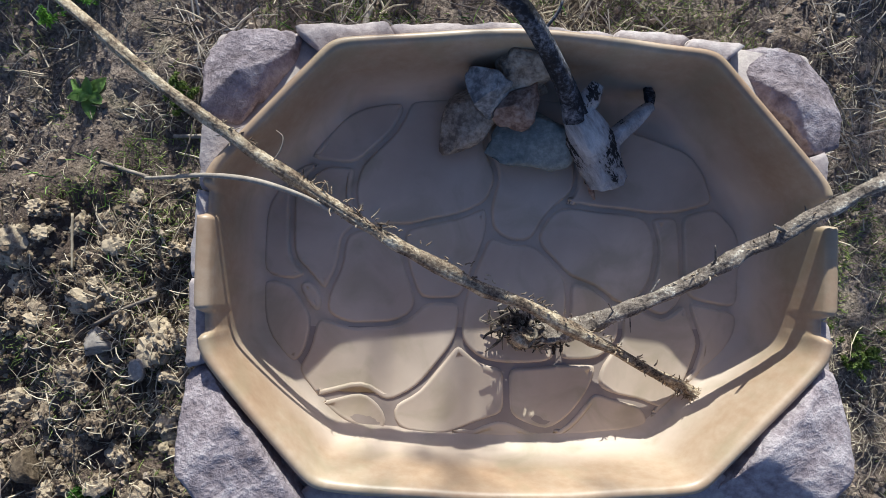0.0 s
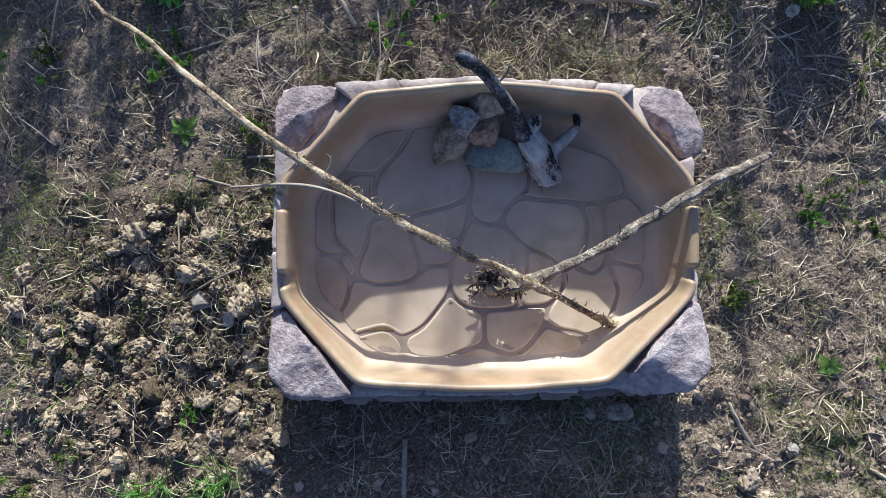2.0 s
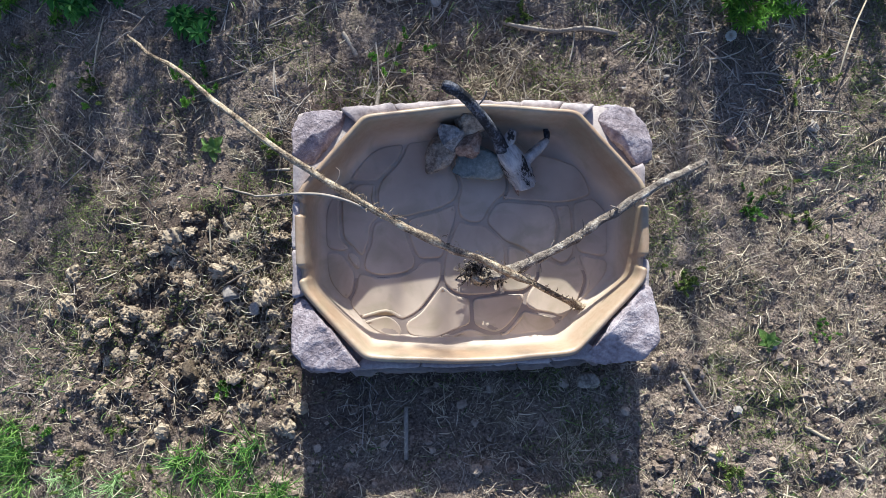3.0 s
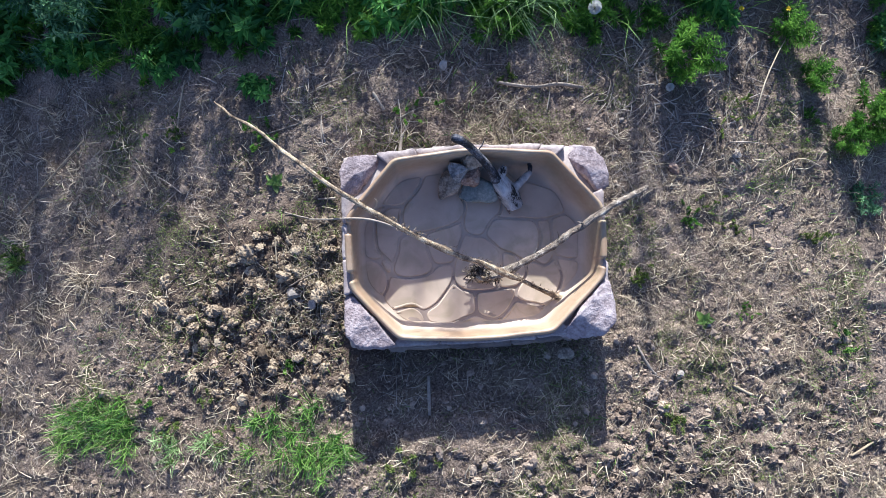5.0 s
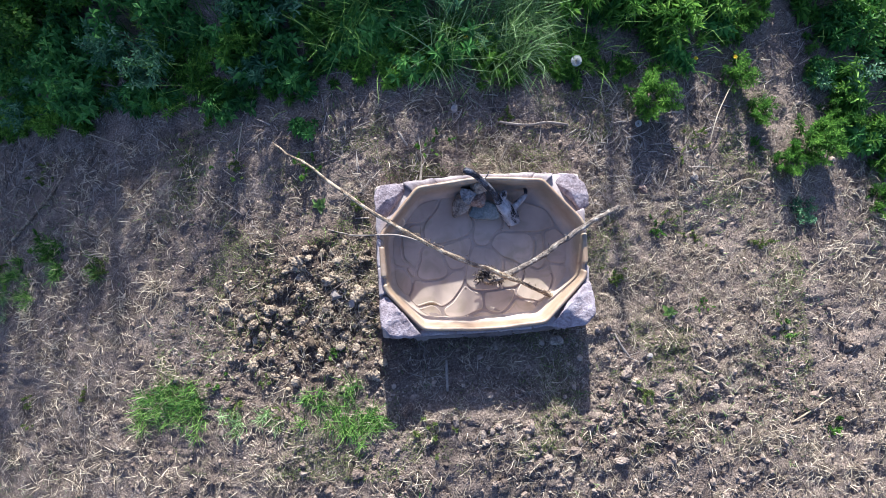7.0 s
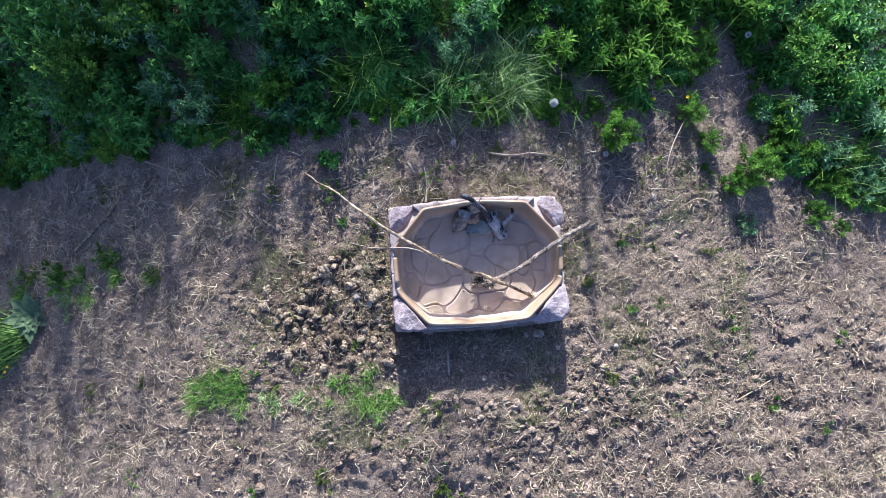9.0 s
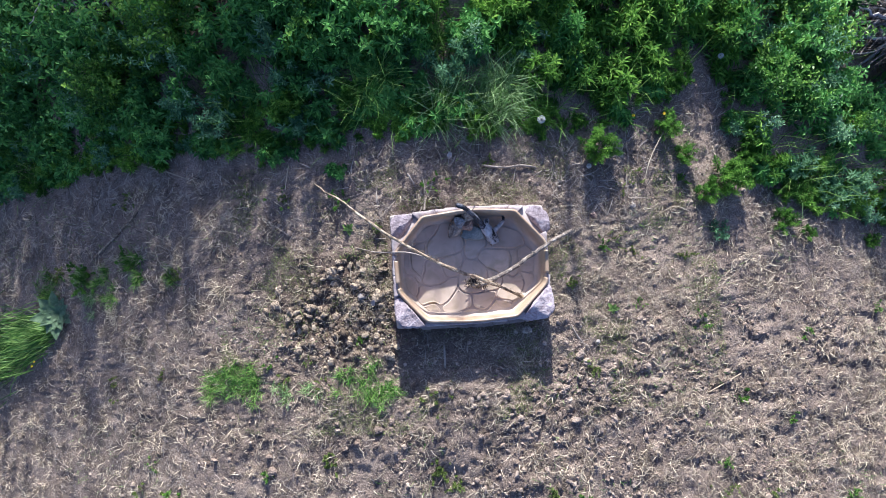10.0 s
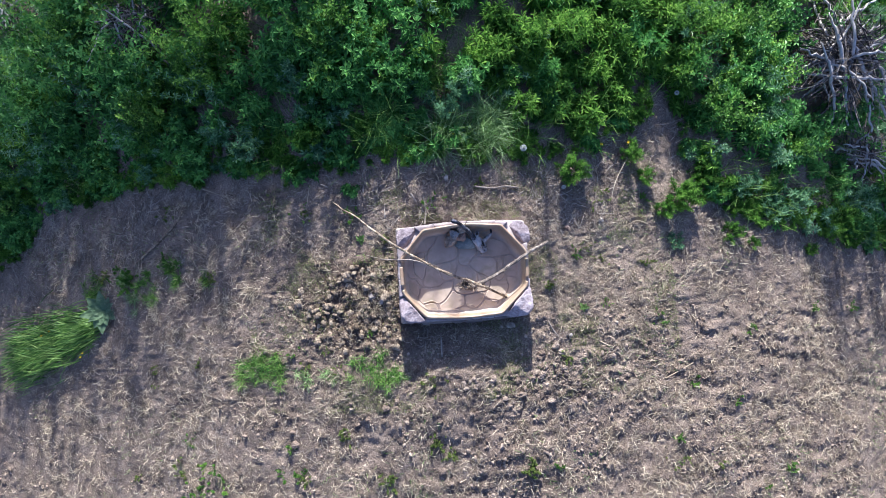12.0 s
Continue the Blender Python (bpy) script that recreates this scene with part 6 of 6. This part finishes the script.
def leafy_plant(x, y, height, n, spread, seed, material, label, length=0.04, width=0.011, stems=6, name="weed_plant", group="weeds on the soil"):
    """A single weed: stems from one foot and many small leaves."""
    rng = np.random.default_rng(seed)
    z = gz(x, y)
    ob = empty(name, x, y, z - 0.005)
    v, f = weed_leaves(rng.normal(0, spread * 0.4, (stems, 2)), np.zeros(stems), np.full(stems, height), rng, (1, 2), n, length, width, 0.55)
    tagged(arrays("leaves", v, f, material, ob), kind="stuff")
    tubes = []
    for s in range(stems):
        a = rng.uniform(0, 2 * math.pi)
        r = spread * 0.5 * rng.random()
        tubes.append(tube_arrays([(0.2 * r * math.cos(a), 0.2 * r * math.sin(a), -0.01, 0.0022), (0.6 * r * math.cos(a), 0.6 * r * math.sin(a), height * 0.5, 0.0018), (r * math.cos(a), r * math.sin(a), height * 0.9, 0.001)], n=6, sides=5, seed=s))
    v, f = join_tubes(tubes)
    tagged(arrays("stem", v, f, STEM, ob), kind="stuff")
    return tagged(ob, label, "weed", group)


MOSSY = [(1.02, -0.31, 0.05, 0.09), (1.0, -0.25, 0.05, 0.08), (1.5, 0.1, 0.05, 0.1), (1.72, -0.05, 0.05, 0.1), (-1.62, -0.88, 0.05, 0.12), (-1.78, 0.75, 0.05, 0.14), (-2.2, 0.86, 0.05, 0.16), (-3.12, 0.08, 0.05, 0.12), (0.3, 0.93, 0.04, 0.1), (-0.85, 0.36, 0.05, 0.06), (0.62, -2.34, 0.07, 0.12), (-1.9, -1.13, 0.06, 0.2), (-1.5, -1.15, 0.05, 0.2), (-3.74, 1.0, 0.05, 0.14), (-4.91, 0.24, 0.06, 0.14), (1.72, 0.72, 0.06, 0.14), (2.26, -0.13, 0.05, 0.1), (-1.45, -1.88, 0.05, 0.14), (-0.99, -2.36, 0.06, 0.16), (-0.42, -1.98, 0.05, 0.12)]
GREENS = [(1.35, 0.02, 0.05, 0.08), (-1.09, -0.68, 0.05, 0.07), (-1.2, 0.66, 0.08, 0.12), (-1.84, 0.75, 0.05, 0.16), (-3.74, 0.24, 0.09, 0.15), (-0.3, 0.78, 0.05, 0.12), (2.72, -1.6, 0.05, 0.13), (1.66, -0.55, 0.04, 0.08), (5.57, -0.97, 0.07, 0.1), (-3.1, -2.46, 0.07, 0.28), (-2.07, -2.32, 0.06, 0.2), (-4.45, 0.1, 0.1, 0.22), (-4.6, 0.25, 0.07, 0.2), (2.3, 0.62, 0.06, 0.1), (-3.45, -2.58, 0.06, 0.2)]
for i, (x, y, h, r) in enumerate(MOSSY + GREENS):
    mossy = i < len(MOSSY)
    leafy_plant(x, y, h, 90 if mossy else 110, r, 300 + i, LEAF_MOSS if mossy else LEAF_FRESH, "low yellow-green mossy weed on the soil" if mossy else "low green weed on the soil", (0.009 + 0.09 * h) * (1.6 if y < -1.5 or x < -3 else 1.0), (0.004 + 0.02 * h) * (1.6 if y < -1.5 or x < -3 else 1.0), 13 if y < -1.5 or x < -3 else 9)


def sprouts_south():
    """Small yellow-green weeds that come up through the dead grass."""
    rng = random.Random(23)
    for i in range(34):
        x, y = rng.uniform(-4.5, 5.5), rng.uniform(-3.6, -0.75)
        if abs(x) < 0.95 and y > -1.05:
            continue
        leafy_plant(x, y, rng.uniform(0.03, 0.07), 40, rng.uniform(0.06, 0.14), 1000 + i, rng.choice([LEAF_MOSS, LEAF_MOSS, GRASS]), "small yellow-green weed in dead grass", 0.025, 0.008, rng.randrange(4, 8))


sprouts_south()


def grass_tuft(x, y, n, spread, seed, label, length=(0.08, 0.2), material=GRASS, lift=(0.3, 1.2), name="grass_tuft", width=(0.002, 0.005)):
    return straw_tuft(x, y, n, spread, seed, material, length, label, name, lift, width, "green grass tufts")


for i, (x, y, n, s, label) in enumerate([(-2.55, -1.08, 420, 0.36, "thick tuft of bright green grass"), (-2.3, -1.04, 260, 0.32, "thick tuft of bright green grass"), (-2.72, -1.12, 120, 0.25, "thin tuft of green grass"), (-1.92, -1.12, 60, 0.3, "thin tuft of pale green grass"), (-1.67, -1.13, 50, 0.25, "thin tuft of pale green grass"), (-1.1, -1.1, 190, 0.34, "tuft of bright green grass"), (-0.88, -1.16, 170, 0.32, "tuft of bright green grass"), (-1.3, -1.13, 80, 0.25, "thin tuft of green grass"), (-3.79, 0.28, 170, 0.2, "low tuft of deep green grass on shaded soil"), (-3.66, 0.07, 110, 0.16, "thin tuft of green grass on dry soil"), (-4.55, 0.2, 150, 0.28, "thin tuft of pale green grass on shaded soil"), (-4.25, 0.12, 110, 0.24, "thin tuft of green grass on shaded soil"), (-3.19, 0.08, 90, 0.15, "thin tuft of green grass on dry soil"), (-5.13, 0.06, 330, 0.42, "thick tuft of green grass behind the felted rosette"), (-4.41, -0.08, 130, 0.3, "thin tuft of pale green grass on dry soil"), (-4.12, 0.0, 150, 0.3, "low tuft of green grass on dry soil"), (0.3, 1.5, 420, 0.3, "arching tuft of pale green grass"), (-0.1, 1.62, 260, 0.3, "arching tuft of pale green grass"), (0.5, 1.75, 380, 0.3, "arching tuft of pale green grass"), (-0.74, 1.85, 260, 0.35, "arching tuft of green grass"), (-0.2, 2.3, 300, 0.26, "tall tuft of light green grass"), (0.66, 2.27, 160, 0.2, "tall tuft of light green grass")]):
    grass_tuft(x, y, n * 2 if y < 1 else n, s * 0.72 if y < 1 else s, 500 + i, label, (0.04, 0.13) if y < 1 else (0.2, 0.45), width=(0.002, 0.006) if y < 1 else (0.003, 0.008), material=GRASS_PALE if "pale" in label else GRASS, lift=(0.4, 1.4) if y < 1 else (0.3, 1.2))


def laid_grass():
    """A swathe of long grass, combed to the west by the wind."""
    rng = np.random.default_rng(77)
    n = 2200
    s = rng.uniform(-1, 1, n)
    p = np.stack([-6.0 + 0.95 * s, -0.65 + 0.24 * s + rng.normal(0, 0.2, n) * (1 - 0.5 * np.maximum(s, 0))], -1)
    n = len(p)
    v, f = ribbons(p, rng, (0.14, 0.45), (0.005, 0.014), (0.05, 0.8), 0.3, flat=0.35, heading=rng.normal(math.pi + 0.3, 0.35, n))
    tagged(arrays("long_grass", v, f, GRASS, None, "long green grass laid over by the wind"), "", "grass", "", "stuff")


laid_grass()


def big_leaf(length, width, curl, seed, rise=0.55):
    """A broad leaf with a folded midrib, arching, from the foot outwards along x."""
    bm = bmesh.new()
    rows = []
    for i in range(9):
        t = i / 8
        w = width * math.sin(math.pi * min(1, 0.08 + 0.92 * t) ** 0.8) * 0.5 + 0.002
        x = length * t
        z = length * (rise * t - curl * t * t)
        rows.append([bm.verts.new((x, s * w, z + abs(s) * w * 0.35 + 0.004 * noise.noise(Vector((t * 6, s * 3, seed))))) for s in (-1, -0.5, 0, 0.5, 1)])
    for a, b in zip(rows, rows[1:]):
        for i in range(4):
            bm.faces.new((a[i], a[i + 1], b[i + 1], b[i]))
    bmesh.ops.solidify(bm, geom=bm.faces[:], thickness=0.001)
    return bm


def rosette(name, x, y, leaves, length, width, material, label, seed, curl=0.5, rise=0.55):
    rng = random.Random(seed)
    ob = tagged(empty(name, x, y, gz(x, y)), label, "plant")
    for i in range(leaves):
        f = 1 - 0.6 * i / leaves
        leaf = part("leaf", big_leaf(length * f * rng.uniform(0.85, 1.1), width * f, curl * rng.uniform(0.5, 1.2), i, rise), material, ob)
        leaf.rotation_euler = (0, radians(-30 * (1 - f)), radians(137.5 * i + rng.uniform(-12, 12)))
        leaf.location = (0, 0, 0.004 + 0.03 * (1 - f))
    return ob


rosette("mullein_rosette", -4.96, -0.25, 22, 0.34, 0.17, FELT, "large felted grey-green leaf rosette on the soil", 1, 0.25, 0.4)
rosette("broadleaf_seedling", -1.14, 0.385, 8, 0.085, 0.046, LEAF_LIGHT, "small bright green broad-leaved seedling on bare soil", 2, 0.12, 0.14)
rosette("broadleaf_seedling", 1.395, -0.595, 8, 0.08, 0.042, LEAF_LIGHT, "small bright green broad-leaved seedling on dry soil", 3, 0.12, 0.14)


def seed_head(x, y, h, r, label):
    ob = tagged(empty("dandelion_clock", x, y, gz(x, y)), label, "flower")
    tube("stalk", [(0, 0, 0, 0.003), (0.01, 0.005, h * 0.5, 0.0025), (0, 0, h, 0.002)], STEM, ob, n=8, sides=6, seed=1)
    rng = np.random.default_rng(3)
    d = rng.normal(0, 1, (260, 3))
    d /= np.linalg.norm(d, axis=1)[:, None]
    c = np.array([0, 0, h])
    v, f = leaf_arrays(c + d * r * 0.35, d, np.full(260, r * 0.65), np.full(260, r * 0.3), np.zeros(260), rng)
    arrays("seed_ball", v, f, FLUFF, ob, "round white seed ball")


seed_head(0.80, 1.29, 0.12, 0.042, "white dandelion seed head on a green stalk")
seed_head(2.85, 2.05, 0.2, 0.03, "small white dandelion seed head on a green stalk")
seed_head(2.78, 1.9, 0.18, 0.03, "small white dandelion seed head on a green stalk")
seed_head(1.25, 0.82, 0.06, 0.026, "small greyish seed head low on the soil")


def yellow_flower(x, y, h, r):
    ob = tagged(empty("yellow_flower", x, y, gz(x, y)), "small yellow flower on a green stalk", "flower", "yellow flowers")
    tube("stalk", [(0, 0, 0, 0.003), (0.01, 0, h * 0.5, 0.0025), (0, 0, h, 0.002)], STEM, ob, n=8, sides=6, seed=1)
    rng = np.random.default_rng(4)
    a = np.linspace(0, 2 * math.pi, 22, endpoint=False)
    d = np.stack([np.cos(a), np.sin(a), rng.uniform(0.1, 0.5, 22)], -1)
    v, f = leaf_arrays(np.tile([0, 0, h], (22, 1)), d, np.full(22, r), np.full(22, r * 0.4), np.zeros(22), rng)
    arrays("petals", v, f, YELLOW, ob)


for x, y in ((-5.35, -0.82), (-5.4, -0.88), (-6.1, -0.5), (-6.25, -0.56), (2.1, 1.32), (1.75, 1.3), (0.0, 1.5), (2.35, 2.3)):
    yellow_flower(x, y, 0.14, 0.02)


# ---- thin unseen trees north of the weeds, added so shadows streak soil and tub ----
def sapling(x, y, h, seed, leaves, lean=0.0, girth=1.0):
    rng = random.Random(seed)
    z = gz(x, y)
    ob = tagged(empty("sapling", x, y, z), "unseen half-bare sapling behind the weeds, added for its shade", "tree", "saplings behind the weeds")
    tube("trunk", [(0, 0, -0.05, 0.035 * girth), (lean * 0.3, 0.03, h * 0.35, 0.028 * girth), (lean * 0.6, -0.03, h * 0.7, 0.018 * girth), (lean, 0, h, 0.006 * girth)], BARK_GREY, ob, n=40, sides=8, bend=0.006, seed=seed)
    tubes, tips = [], []
    for k in range(16):
        t = rng.uniform(0.78 if h > 4 else 0.6 if leaves > 5 else 0.25, 0.96)
        a = rng.uniform(0, 2 * math.pi)
        n = h * 0.34 * (1.1 - t) + 0.15
        b = Vector((lean * t, 0, h * t))
        d = Vector((math.cos(a), math.sin(a), rng.uniform(0.4, 1.1))) * n
        e = Vector((rng.gauss(0, 0.06), rng.gauss(0, 0.06), 0))
        tubes.append(tube_arrays([(*b, 0.011), (*(b + d * 0.5 + e), 0.007), (*(b + d), 0.002)], n=10, sides=5, bend=0.004, seed=k))
        tips += [b + d * rng.uniform(0.4, 1.05) + Vector((rng.gauss(0, 0.65 if h > 4 else 0.22), rng.gauss(0, 0.22), rng.gauss(0, 0.05 * h))) for _ in range(leaves)]
    v, f = join_tubes(tubes)
    tagged(arrays("branchwork", v, f, BARK_GREY, ob), kind="stuff")
    if tips:
        r2 = np.random.default_rng(seed)
        base = np.array([p[:] for p in tips])
        v, f = leaf_arrays(base, r2.normal(0, 1, (len(base), 3)), r2.uniform(0.035, 0.06, len(base)) * h, r2.uniform(0.018, 0.03, len(base)) * h, np.zeros(len(base)), r2)
        arrays("crown", v, f, LEAF, ob)


# bare trunks streak the tub; leafy crowns, also unseen, dim the soil beside it
for i, (x, y, h, n, lean) in enumerate([(-0.22, 7.2, 3.3, 0, 0.05), (0.1, 7.8, 3.6, 1, -0.1), (1.14, 7.4, 3.25, 2, 0.03), (-1.3, 12.4, 4.1, 9, -0.1), (-2.0, 12.6, 4.25, 15, 0.0), (-2.7, 12.8, 4.42, 18, 0.1), (-3.5, 12.4, 4.43, 20, -0.1), (-4.3, 12.6, 4.62, 23, 0.0), (-5.2, 12.8, 4.72, 22, 0.1), (-6.1, 12.4, 4.59, 24, -0.1), (-7.0, 12.6, 4.74, 24, 0.0), (-8.0, 12.8, 4.85, 24, 0.1), (5.1, 5.6, 2.45, 34, 0.1), (6.1, 5.9, 2.6, 40, 0.0), (7.0, 5.6, 2.3, 25, 0.0)]):
    sapling(x, y, h, 700 + i, n, lean, 1.9 if x > 1 and x < 2 else 0.5 if h > 4 else 1.0)


# ---- heaps of dead brush in the weeds ----
def brush_pile(x, y, count, rx, ry, h, seed, label, branches=14, girth=1.0):
    rng = random.Random(seed)
    ob = tagged(empty("brush_pile", x, y, gz(x, y)), label, "brush pile")
    for _ in range(branches):
        a = rng.uniform(0, 2 * math.pi)
        c = (rng.gauss(0, rx * 0.2), rng.gauss(0, ry * 0.2), h * rng.uniform(0.6, 1.1))
        k = rng.uniform(0.4, 0.9) * max(rx, ry)
        tube("bleached_branch", [(c[0] - math.cos(a) * k, c[1] - math.sin(a) * k, c[2] * 0.4, 0.008 * girth), (c[0], c[1] + rng.gauss(0, 0.06), c[2], 0.013 * girth), (c[0] + math.cos(a) * k * 0.6, c[1] + math.sin(a) * k * 0.6 + rng.gauss(0, 0.1), c[2] * 1.1, 0.006)], BLEACHED, ob, "pale bleached branch", n=24, sides=7, bend=0.012, seed=rng.randrange(9999))
    tubes = []
    for _ in range(count):
        a = rng.uniform(0, 2 * math.pi)
        z = h * rng.random() ** 0.8
        w = 1.1 - 0.7 * z / h
        c = Vector((rng.gauss(0, rx * 0.4 * w), rng.gauss(0, ry * 0.4 * w), z))
        k = rng.uniform(0.15, 0.75) * rx
        d = Vector((math.cos(a), math.sin(a), rng.uniform(-0.35, 0.35))) * k
        e = Vector((rng.gauss(0, 0.06), rng.gauss(0, 0.06), rng.gauss(0, 0.04)))
        r = rng.uniform(0.002, 0.008)
        tubes.append(tube_arrays([(*(c - d), r), (*(c + e), r * 0.8), (*(c + d), r * 0.35)], n=9, sides=5, bend=0.006, seed=rng.randrange(9999)))
    v, f = join_tubes(tubes)
    tagged(arrays("twig_tangle", v, f, BRUSH, ob, "tangle of dead twigs"), kind="stuff")


brush_pile(5.5, 2.45, 560, 1.0, 1.1, 0.55, 1, "heap of bleached dead brushwood among the weeds", 30, 1.5)
brush_pile(5.95, 1.2, 130, 0.55, 0.4, 0.3, 2, "low heap of pale dead twigs among the weeds")
brush_pile(-3.95, 3.4, 260, 0.6, 0.55, 0.6, 3, "heap of dark dead brushwood among the weeds")
brush_pile(-6.6, 4.5, 200, 0.7, 0.6, 0.6, 4, "heap of dark dead brushwood among the weeds")
